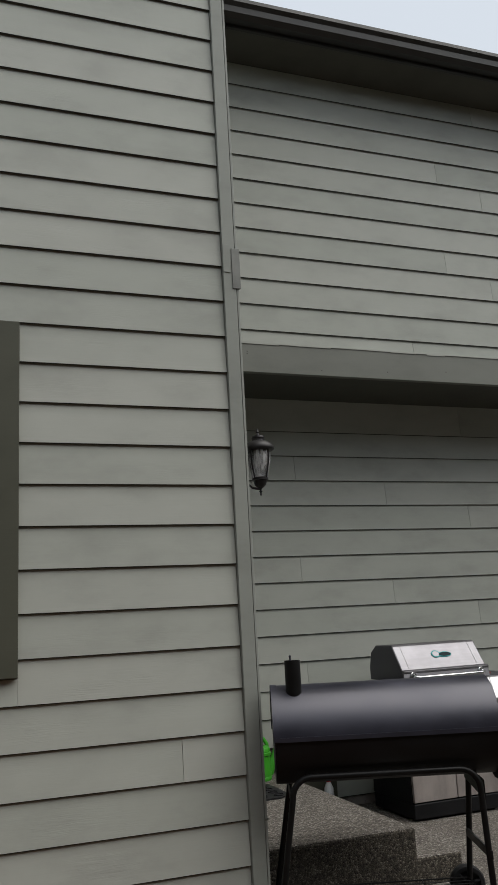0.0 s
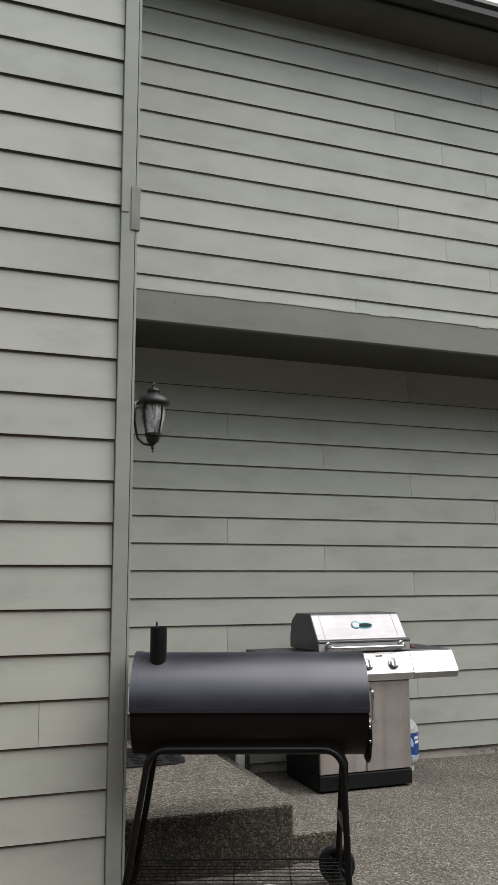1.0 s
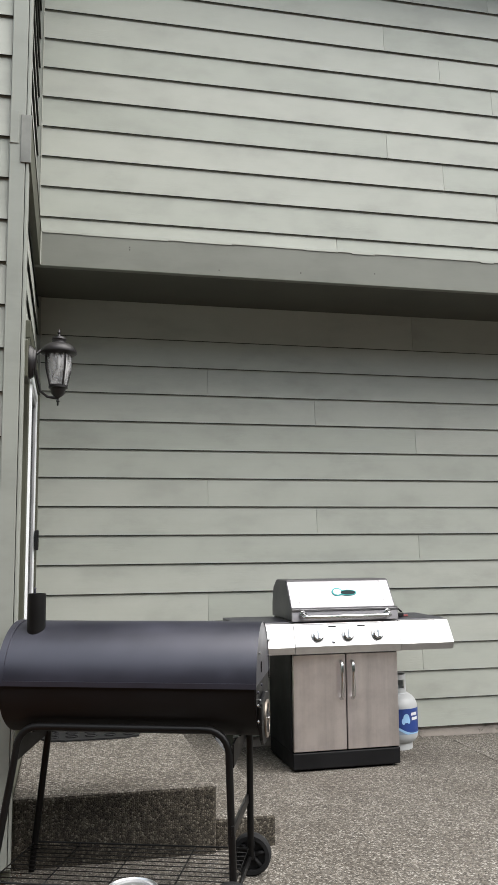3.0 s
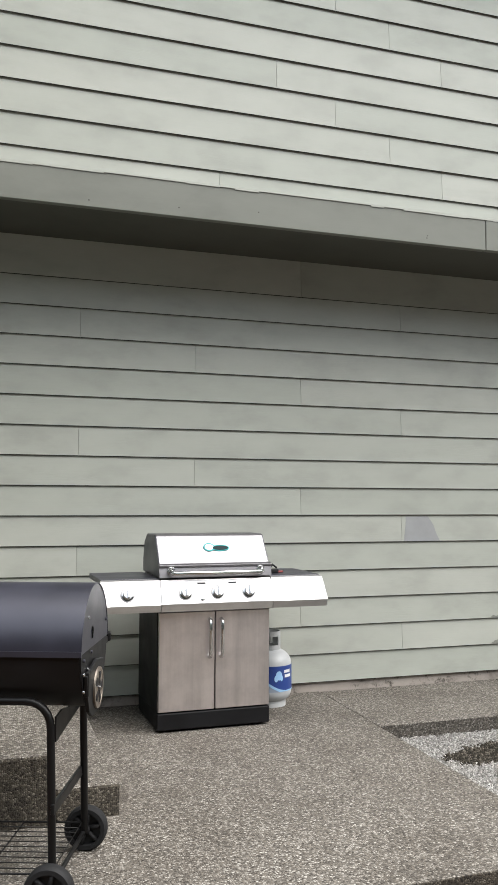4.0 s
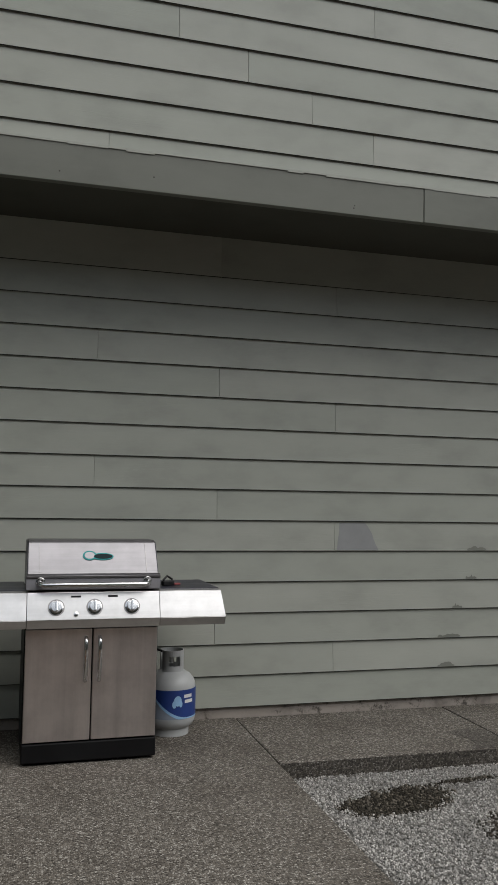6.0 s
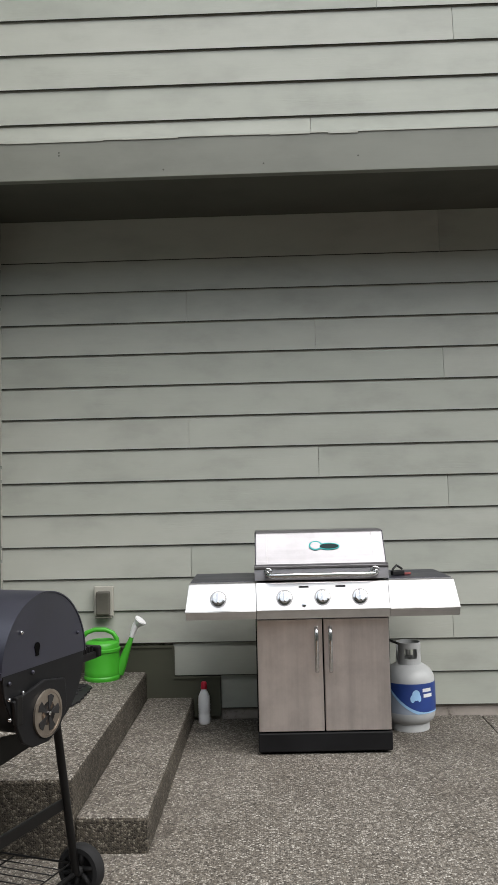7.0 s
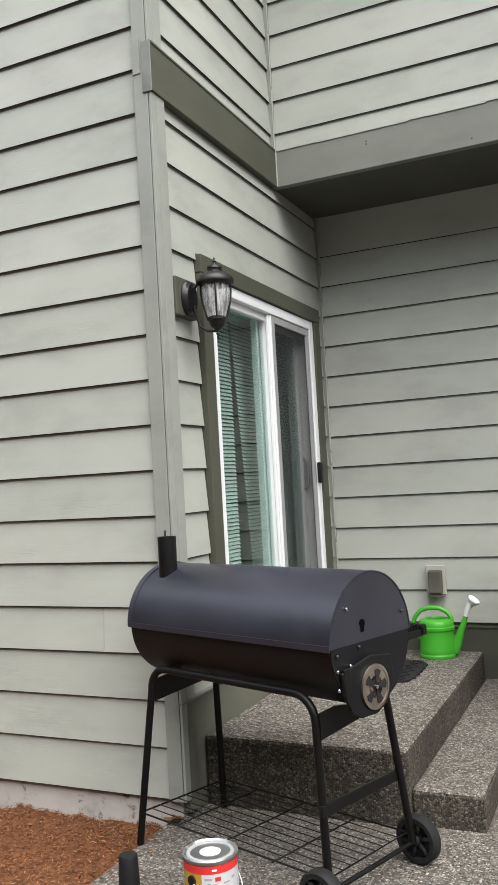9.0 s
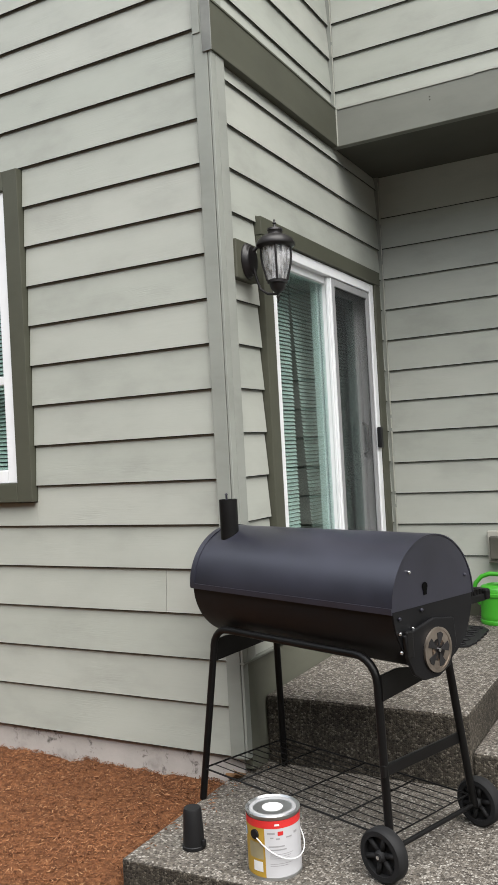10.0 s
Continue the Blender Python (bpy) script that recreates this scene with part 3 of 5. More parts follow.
# ---------------------------------------------------------------- sliding door
def sliding_door():
    d = thing("door_1", "white-framed sliding glass door with an insect screen, closed", "door", pose(SIDE, 0, 0), kind="structure")
    # olive casing round the white frame
    part("casing", box(B(), 0.002, 0.045, DY0 - 0.1, DY0 - 0.012, 0.455, DZ1 + 0.008, 0.003), OLIVE, d, "dark olive side casing")
    part("casing", box(B(), 0.002, 0.045, DY1 + 0.012, DY1 + 0.1, 0.44, DZ1 + 0.008, 0.003), OLIVE, d, "dark olive side casing")
    part("casing", box(B(), 0.002, 0.047, DY0 - 0.103, DY1 + 0.1, DZ1 + 0.009, DZ1 + 0.09, 0.003), OLIVE, d, "dark olive head casing")
    # trim paint brushed past the casing onto the boards
    brush = random.Random(14)
    edge, y = [], DY0 - 0.1
    while y < DY1 + 0.06:
        edge.append((y, DZ1 + 0.094 + brush.uniform(0.0, 0.004) + (brush.uniform(0.003, 0.01) if brush.random() < 0.2 else 0)))
        y += brush.uniform(0.012, 0.04)
    bm = slab_poly(B(), [(DY0 - 0.1, DZ1 + 0.08), (edge[-1][0], DZ1 + 0.08), *reversed(edge)], "x", 0.014, 0.0224)
    part("paint_smear", bm, OLIVE, d, "olive paint brushed past the casing")
    f = 0.045
    bm = B()
    for q in ((DY0 - 0.011, DY0 + f, DZ0, DZ1 + 0.006), (DY1 - f, DY1 + 0.011, DZ0, DZ1 + 0.006)):
        box(bm, -0.13, 0.034, q[0], q[1], q[2], q[3], 0.004)
    box(bm, -0.13, 0.033, DY0 + f, DY1 - f, DZ1 - f, DZ1 + 0.006, 0.004)
    box(bm, -0.13, 0.033, DY0 + f, DY1 - f, DZ0, DZ0 + 0.035, 0.004)
    part("door_frame", bm, VINYL, d, "white vinyl frame")
    mid = 1.1
    # fixed panel, outer
    def panel(name, y0, y1, x0, x1, w, mat, label):
        bm = B()
        box(bm, x0, x1, y0, y0 + w, DZ0 + 0.036, DZ1 - f - 0.001, 0.003)
        box(bm, x0, x1, y1 - w, y1, DZ0 + 0.036, DZ1 - f - 0.001, 0.003)
        box(bm, x0, x1, y0 + w, y1 - w, DZ1 - f - 0.001 - w, DZ1 - f - 0.001, 0.003)
        box(bm, x0, x1, y0 + w, y1 - w, DZ0 + 0.036, DZ0 + 0.036 + w, 0.003)
        return part(name, bm, mat, d, label)
    p1 = panel("fixed_panel", DY0 + f + 0.001, mid + 0.025, -0.035, 0.004, 0.036, VINYL, "white vinyl sash")
    g = part("pane", box(B(), -0.021, -0.015, DY0 + f + 0.034, mid - 0.009, DZ0 + 0.07, DZ1 - f - 0.034), PANE, p1, "clear glass")
    g.visible_shadow = False
    p2 = panel("sliding_panel", mid - 0.025, DY1 - f - 0.001, -0.078, -0.042, 0.045, VINYL, "white vinyl sliding sash")
    g = part("pane", box(B(), -0.063, -0.057, mid + 0.018, DY1 - f - 0.043, DZ0 + 0.078, DZ1 - f - 0.043), PANE, p2, "clear glass")
    g.visible_shadow = False
    bm = B()
    tube(bm, [(-0.044, DY1 - 0.075, 1.24), (-0.018, DY1 - 0.075, 1.26), (-0.018, DY1 - 0.075, 1.4), (-0.044, DY1 - 0.075, 1.42)], 0.009, 8)
    part("pull", bm, SCREEN_FRAME, p2, "grey pull handle")
    p3 = panel("screen_panel", mid + 0.0255, DY1 - f - 0.002, 0.008, 0.026, 0.04, SCREEN_FRAME, "grey aluminium screen frame")
    s = part("screen_mesh", box(B(), 0.014, 0.016, mid + 0.064, DY1 - f - 0.041, DZ0 + 0.07, DZ1 - f - 0.036), INSECT, p3, "dark insect mesh")
    s.visible_shadow = False
    # interlock strips between the panels
    bm = B()
    box(bm, 0.005, 0.02, mid - 0.014, mid + 0.004, DZ0 + 0.036, DZ1 - f - 0.002, 0.003)
    box(bm, 0.005, 0.026, mid + 0.007, mid + 0.024, DZ0 + 0.036, DZ1 - f - 0.002, 0.003)
    part("interlock", bm, VINYL, d)
    bm = box(B(), 0.0345, 0.06, DY1 - 0.06, DY1 - 0.022, 1.27, 1.39, 0.006)
    part("latch", bm, BLACK_PLASTIC, d, "black screen latch")
    return d


sliding_door()


def blind(name, label, frame_axis, a0, a1, depth, z0, z1, lean=0.0, pitch=0.0195):
    """Horizontal slat blind; its slats are counted singly only up close."""
    th = thing(name, label, "blind")
    bm = B()
    z = z1
    while z > z0:
        k = (z1 - z) * lean
        c, s = 0.5 * pitch * 0.85, 0.003
        o = 1 if frame_axis == "y" else -1
        pr = [(depth - o * c * 0.5, z + c * 0.87), (depth + o * c * 0.5, z - c * 0.87), (depth + o * (c * 0.5 + s * 0.3), z - c * 0.87 + s * 0.3), (depth - o * (c * 0.5 - s * 0.3), z + c * 0.87 + s * 0.3)]
        slab_poly(bm, pr, frame_axis, a0 + k, a1)
        z -= pitch
    tagged(part("slats", bm, BLIND, th), kind="stuff")
    if frame_axis == "y":
        part("head_rail", box(B(), depth - 0.02, depth + 0.02, a0, a1, z1 + 0.012, z1 + 0.05, 0.003), BLIND, th)
    else:
        part("head_rail", box(B(), a0, a1, depth - 0.02, depth + 0.02, z1 + 0.012, z1 + 0.05, 0.003), BLIND, th)
    return th


blind("door_blind", "pale slatted blind behind the door glass", "y", 0.4, 1.0, -0.2, 0.3, 2.14)
blind("door_blind", "pale slatted blind behind the door glass, hanging askew", "y", 1.02, 1.93, -0.2, 0.3, 2.14, 0.1)
cur = thing("door_curtain", "pale sheer curtain panel beside the door jamb", "curtain")
bm = B()
n = 40
rows = [[bm.verts.new((-0.165 + 0.012 * math.sin(i * 0.9), 1.28 + 0.16 * i / n, z)) for i in range(n + 1)] for z in (0.27, 2.2)]
for i in range(n):
    bm.faces.new((rows[0][i], rows[0][i + 1], rows[1][i + 1], rows[1][i])).smooth = True
bmesh.ops.solidify(bm, geom=bm.faces[:], thickness=0.003)
part("cloth", bm, CURTAIN, cur)
part("curtain_rod", tube(B(), [(-0.165, 0.4, 2.215), (-0.165, 1.75, 2.215)], 0.01), VINYL, cur)


# ---------------------------------------------------------------- window in the front wall
def window():
    w = thing("window_1", "white vinyl window with olive casing and a closed blind", "window", kind="structure")
    x0, x1, z0, z1 = WX0, WX1, WZ0, WZ1
    part("casing", box(B(), x1 + 0.012, x1 + 0.1, -0.05, -0.001, z0 - 0.1, z1 + 0.1, 0.003), OLIVE, w)
    part("casing", box(B(), x0 - 0.1, x0 - 0.012, -0.05, -0.001, z0 - 0.1, z1 + 0.1, 0.003), OLIVE, w)
    part("casing", box(B(), x0 - 0.0115, x1 + 0.0115, -0.052, -0.001, z1 + 0.012, z1 + 0.1, 0.003), OLIVE, w)
    part("window_sill", box(B(), x0 - 0.0115, x1 + 0.0115, -0.052, -0.001, z0 - 0.1, z0 - 0.012, 0.003), OLIVE, w)
    bm = B()
    f = 0.05
    for q in ((x0 - 0.011, x0 + f, z0 - 0.011, z1 + 0.011), (x1 - f, x1 + 0.011, z0 - 0.011, z1 + 0.011), (x0 + f, x1 - f, z1 - f, z1 + 0.011), (x0 + f, x1 - f, z0 - 0.011, z0 + f)):
        box(bm, q[0], q[1], -0.04, 0.09, q[2], q[3], 0.004)
    zm = 1.68
    box(bm, x0 + f, x1 - f, -0.012, 0.06, zm - 0.02, zm + 0.02, 0.003)
    part("window_frame", bm, VINYL, w)
    for a, b in ((z0 + f, zm - 0.02), (zm + 0.02, z1 - f)):
        g = part("pane", box(B(), x0 + f, x1 - f, 0.02, 0.026, a, b), PANE, w, "clear glass")
        g.visible_shadow = False
    return w


window()
blind("window_blind", "white slatted blind behind the window glass", "x", WX0 + 0.01, WX1 - 0.01, 0.12, WZ0 + 0.02, WZ1 - 0.08)


# ---------------------------------------------------------------- wall lantern
def lantern():
    t = thing("wall_lantern", "dark bronze wall lantern with seeded glass on an olive block", "wall lamp", pose(SIDE, 0.155, 2.078) @ Matrix.Diagonal((1.0, 1.12, 1.12, 1.0)))
    part("mounting_block", box(B(), 0.004, 0.05, -0.08, 0.08, -0.072, 0.072, 0.004), OLIVE, t, "olive painted wooden block")
    bm = B()
    prof = [(0.054, 0.0505), (0.054, 0.06), (0.05, 0.064), (0.049, 0.07), (0.044, 0.073), (0.043, 0.079), (0.03, 0.082), (0.0, 0.083)]
    lathe(bm, [(r, h) for r, h in prof], 28, (0, 0, 0), "x")
    bmesh.ops.scale(bm, vec=(1, 0.86, 1.22), verts=bm.verts)
    part("backplate", bm, BRONZE, t)
    cx, cy = 0.175, 0.02
    bm = B()
    tube(bm, [(0.08, 0.0, -0.03), (0.09, 0.004, -0.075), (0.1, 0.01, -0.11), (0.13, 0.016, -0.13), (cx, cy, -0.135)], 0.0055, 8)
    tube(bm, [(0.076, 0, 0.03), (0.1, 0.01, 0.05), (0.14, 0.018, 0.048)], 0.007, 8)
    part("arm", bm, BRONZE, t)
    at = (cx, cy, 0)
    part("roof_cap", lathe(B(), [(0.0, 0.142), (0.004, 0.139), (0.0045, 0.13), (0.009, 0.126), (0.005, 0.121), (0.008, 0.112), (0.03, 0.106), (0.032, 0.098), (0.029, 0.094), (0.031, 0.084), (0.05, 0.078), (0.071, 0.064), (0.078, 0.05), (0.077, 0.043), (0.066, 0.036), (0.055, 0.034), (0.0, 0.034)], 32, at), BRONZE, t)
    g = part("glass", lathe(B(), [(0.056, 0.034), (0.058, 0.01), (0.054, -0.025), (0.037, -0.086), (0.034, -0.086), (0.051, -0.025), (0.055, 0.01), (0.053, 0.034), (0.056, 0.034)], 32, at), LAMP_GLASS, t, "clear wavy glass")
    g.visible_shadow = False
    for i in range(4):
        a = radians(-62 + 90 * i)
        c, s = math.cos(a), math.sin(a)
        part("rib", tube(B(), [(cx + 0.06 * c, cy + 0.06 * s, 0.04), (cx + 0.061 * c, cy + 0.061 * s, 0.01), (cx + 0.057 * c, cy + 0.057 * s, -0.025), (cx + 0.04 * c, cy + 0.04 * s, -0.086)], 0.0042, 6), BRONZE, t)
    part("bottom_cup", lathe(B(), [(0.0, -0.165), (0.004, -0.162), (0.004, -0.15), (0.009, -0.146), (0.005, -0.14), (0.006, -0.134), (0.018, -0.126), (0.028, -0.117), (0.032, -0.104), (0.033, -0.098), (0.041, -0.095), (0.041, -0.086), (0.034, -0.082), (0.0, -0.08)], 28, at), BRONZE, t)
    return t


lantern()

# ---------------------------------------------------------------- outlet on the back wall
o = thing("outdoor_outlet", "weathered outdoor outlet cover on a beige plate", "outlet", pose(0.598, BACK - 0.032, 0.675))
part("plate", box(B(), -0.055, 0.055, -0.02, 0.006, -0.08, 0.088, 0.004), BEIGE, o)
part("cover", box(B(), -0.038, 0.04, -0.058, -0.0205, -0.07, 0.062, 0.008), FADED, o, "weathered brown flip cover")
part("lip", box(B(), -0.046, 0.048, -0.05, -0.0205, -0.088, -0.081, 0.002), FADED, o)


# ---------------------------------------------------------------- barrel smoker
def smoker():
    R, L, zc = 0.203, 0.929, 0.799
    t = thing("barrel_smoker", "black barrel charcoal smoker on a wheeled tube stand", "smoker", pose(0.028, -0.119, 0, 0, 0, -19.76) @ pose(0, 0.006, 0))

    def shell(u0, u1, r, a0, a1, th, n=28):
        bm = B()
        outer = arc(0, zc, r, a0, a1, n)
        inn = arc(0, zc, r - th, a1, a0, n)
        slab_poly(bm, outer + inn, "x", u0, u1)
        for f in bm.faces:
            f.smooth = True
        return bm
    part("lid", shell(-0.004, L + 0.004, R + 0.003, 0, 180, 0.004), BLACK_PAINT, t, "black enamelled half-barrel lid")
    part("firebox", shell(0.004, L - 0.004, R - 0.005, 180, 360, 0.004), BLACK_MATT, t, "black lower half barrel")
    part("lid_strap", shell(-0.006, 0.02, R + 0.0065, 0, 180, 0.0034), BLACK_PAINT, t)
    lid_seam = slab_poly(B(), [(-R - 0.006, zc - 0.006), (-R - 0.001, zc - 0.006), (-R - 0.001, zc + 0.012), (-R - 0.006, zc + 0.012)], "x", -0.004, L + 0.004)
    part("lid_rim", lid_seam, BLACK_PAINT, t)
    for u0, u1 in ((-0.002, 0.004), (L - 0.004, L + 0.002)):
        part("lid_end", slab_poly(B(), arc(0, zc, R - 0.002, 0, 180, 30), "x", u0, u1), BLACK_PAINT, t)
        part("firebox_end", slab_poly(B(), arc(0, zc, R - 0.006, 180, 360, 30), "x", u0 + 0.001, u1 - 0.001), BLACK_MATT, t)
    # chimney
    ch = part("chimney", lathe(B(), [(0.034, zc + 0.16), (0.034, 1.112), (0.030, 1.112), (0.030, 1.105), (0.0, 1.105)], 24, (0.094, -0.088, 0)), BLACK_TUBE, t, "short black chimney pipe")
    part("damper_pin", lathe(B(), [(0.004, 1.1), (0.004, 1.128), (0.0065, 1.13), (0.0, 1.137)], 10, (0.086, -0.088, 0)), BLACK_PAINT, ch)
    # end plate with the round air vent
    e = L + 0.004
    bm = slab_poly(B(), [(y - 0.055, z - 0.008) for y, z in ((-0.115, 0.735), (0.03, 0.765), (0.13, 0.75), (0.14, 0.67), (0.1, 0.61), (0.045, 0.588), (-0.03, 0.59), (-0.075, 0.615), (-0.1, 0.66))], "x", e, e + 0.012, 0.003)
    vp = part("vent_plate", bm, BLACK_MATT, t)
    vc = (-0.02, 0.662)
    part("vent_disc", lathe(B(), [(0.0, 0.0), (0.066, 0.0), (0.066, 0.004), (0.0, 0.005)], 36, (e + 0.013, vc[0], vc[1]), "x"), VENT, vp, "heat-tarnished bare steel vent disc")
    part("vent_ring", lathe(B(), [(0.059, 0.0045), (0.059, 0.0062), (0.067, 0.0062), (0.067, 0.0)], 36, (e + 0.013, vc[0], vc[1]), "x"), RING, vp, "scuffed bright steel rim")
    # Dark wedges on the disc stand in for the shaded openings.
    for i in range(5):
        a = radians(75 + 72 * i)
        pts = [(vc[0] + r * math.cos(a + d), vc[1] + r * math.sin(a + d)) for r, d in ((0.012, -0.2), (0.05, -0.3), (0.053, 0.0), (0.05, 0.3), (0.012, 0.2))]
        part("vent_slot", slab_poly(B(), pts, "x", e + 0.0175, e + 0.0195), SLOT_SHADE, vp)
    part("vent_knob", lathe(B(), [(0.006, 0.018), (0.006, 0.024), (0.0, 0.026)], 14, (e, vc[0], vc[1]), "x"), CHROME, vp)
    # latch bracket, bolts
    part("hinge_plate", box(B(), e, e + 0.014, -0.16, -0.13, 0.66, 0.738, 0.004), BLACK_TUBE, t)
    for v, z in ((-0.176, 0.734), (-0.174, 0.68), (-0.116, 0.74), (-0.114, 0.677), (-0.12, 0.905), (-0.175, zc - 0.022), (-0.07, zc - 0.012), (0.16, 0.86)):
        part("bolt", lathe(B(), [(0.0055, 0.0), (0.0055, 0.004), (0.003, 0.006), (0.0, 0.0065)], 10, (e + 0.0, v, z), "x"), CHROME if z < 0.76 or z > 0.9 else BLACK_PAINT, t, "small steel bolt")
    # Near-black slab paints the darkness inside the keyhole.
    part("keyhole", slab_poly(B(), arc(-0.045, 0.853, 0.013, 0, 180, 8) + [(-0.053, 0.838), (-0.053, 0.828), (-0.037, 0.828), (-0.037, 0.838)], "x", L + 0.0025, L + 0.004), HOLLOW, t)
    # far-side shelf with handle
    sh = part("side_shelf", box(B(), 0.1, L - 0.012, R + 0.006, R + 0.1, 0.755, 0.778, 0.004), BLACK_TUBE, t, "narrow black shelf along the far side")
    part("shelf_rail", box(B(), 0.1, L - 0.004, R + 0.088, R + 0.114, 0.758, 0.794, 0.007), BLACK_TUBE, sh)
    for i in range(5):
        part("grip_rib", tube(B(), [(L - 0.024, R + 0.012 + 0.017 * i, 0.777), (L - 0.024, R + 0.012 + 0.017 * i, 0.796)], 0.006, 8), BLACK_TUBE, sh)
    for u in (0.2, L - 0.06):
        part("shelf_bracket", tube(B(), [(u, R + 0.085, 0.765), (u, R + 0.045, 0.725), (u, R + 0.018, 0.69), (u, R - 0.012, 0.65), (u, R - 0.055, 0.605)], 0.011, 8), BLACK_TUBE, sh)
    # tube stand: front hoop, rear legs, plates, braces
    zt = 0.648
    r = 0.013

    def bend(u0, u1, v_top, v_foot, z0a, z0b):
        pts = [(u0 - 0.096, v_foot, z0a), (u0, v_top, zt - 0.08)]
        pts += [(u0 + 0.08 - 0.08 * math.cos(radians(a)), v_top, zt - 0.08 + 0.08 * math.sin(radians(a))) for a in range(10, 91, 16)]
        pts += [(u1 - 0.08 + 0.08 * math.sin(radians(a)), v_top, zt - 0.08 + 0.08 * math.cos(radians(a))) for a in range(0, 91, 15)]
        pts += [(u1 + 0.015, v_foot + 0.012, z0b)]
        return tube(B(), pts, r, 12)
    part("front_leg_frame", bend(0.06, 0.83, -0.165, -0.177, 0.0, 0.085), BLACK_TUBE, t, "bent black tube with both front legs")
    part("rear_leg", tube(B(), [(0.07, 0.14, 0.62), (-0.036, 0.248, 0.0)], r, 12), BLACK_TUBE, t)
    part("rear_leg", tube(B(), [(0.862, 0.14, 0.62), (0.846, 0.27, 0.079)], r, 12), BLACK_TUBE, t)
    for u in (0.055, 0.845):
        part("end_bracket", slab_poly(B(), [(-0.165, 0.6), (-0.165, 0.522), (0.155, 0.556), (0.165, 0.632), (0.1, 0.612), (0.0, 0.592), (-0.09, 0.606)], "x", u - 0.003, u + 0.003), BLACK_TUBE, t)
    part("brace", box(B(), 0.838, 0.85, -0.18, 0.215, 0.3, 0.335, 0.003), BLACK_TUBE, t)
    part("axle", tube(B(), [(0.841, -0.205, 0.079), (0.844, 0.315, 0.079)], 0.008, 10), BLACK_TUBE, t)
    # wire rack
    rack = part("wire_rack", tube(B(), [(-0.02, -0.178, 0.118), (0.838, -0.165, 0.118), (0.84, 0.25, 0.118), (-0.015, 0.235, 0.118), (-0.02, -0.178, 0.118)], 0.0034, 6), BLACK_TUBE, t, "thin black wire shelf")
    for i in range(9):
        v = -0.134 + 0.041 * i
        part("wire", tube(B(), [(-0.018, v, 0.1205), (0.838, v, 0.1205)], 0.002, 5), BLACK_TUBE, rack)
    for u in (0.17, 0.4, 0.63):
        part("cross_wire", tube(B(), [(u, -0.176, 0.1155), (u, 0.242, 0.1155)], 0.003, 6), BLACK_TUBE, rack)
    # wheels
    for v, u in ((-0.192, 0.841), (0.305, 0.844)):
        w = part("wheel", lathe(B(), [(0.057, -0.022), (0.072, -0.022), (0.078, -0.015), (0.078, 0.015), (0.072, 0.022), (0.057, 0.022), (0.057, -0.022)], 40, (u, v, 0.079), "y"), RUBBER, t, "black plastic wheel")
        part("wheel_disc", lathe(B(), [(0.0, -0.004), (0.058, -0.004), (0.058, 0.006), (0.0, 0.006)], 32, (u, v, 0.079), "y"), BLACK_PLASTIC, w)
        for i in range(6):
            a = radians(60 * i + 15)
            c, s = math.cos(a), math.sin(a)
            part("spoke", tube(B(), [(u + 0.014 * c, v - 0.01, 0.079 + 0.014 * s), (u + 0.059 * c, v - 0.012, 0.079 + 0.059 * s)], 0.0085, 6), RUBBER, w)
        part("hub", lathe(B(), [(0.018, 0.01), (0.018, -0.02), (0.012, -0.027), (0.0, -0.027)], 20, (u, v, 0.079), "y"), RUBBER, w)
        part("axle_nut", lathe(B(), [(0.006, -0.03), (0.006, -0.0275), (0.0, -0.0272)], 8, (u, v, 0.079), "y"), CHROME, w)
    return t


smoker()


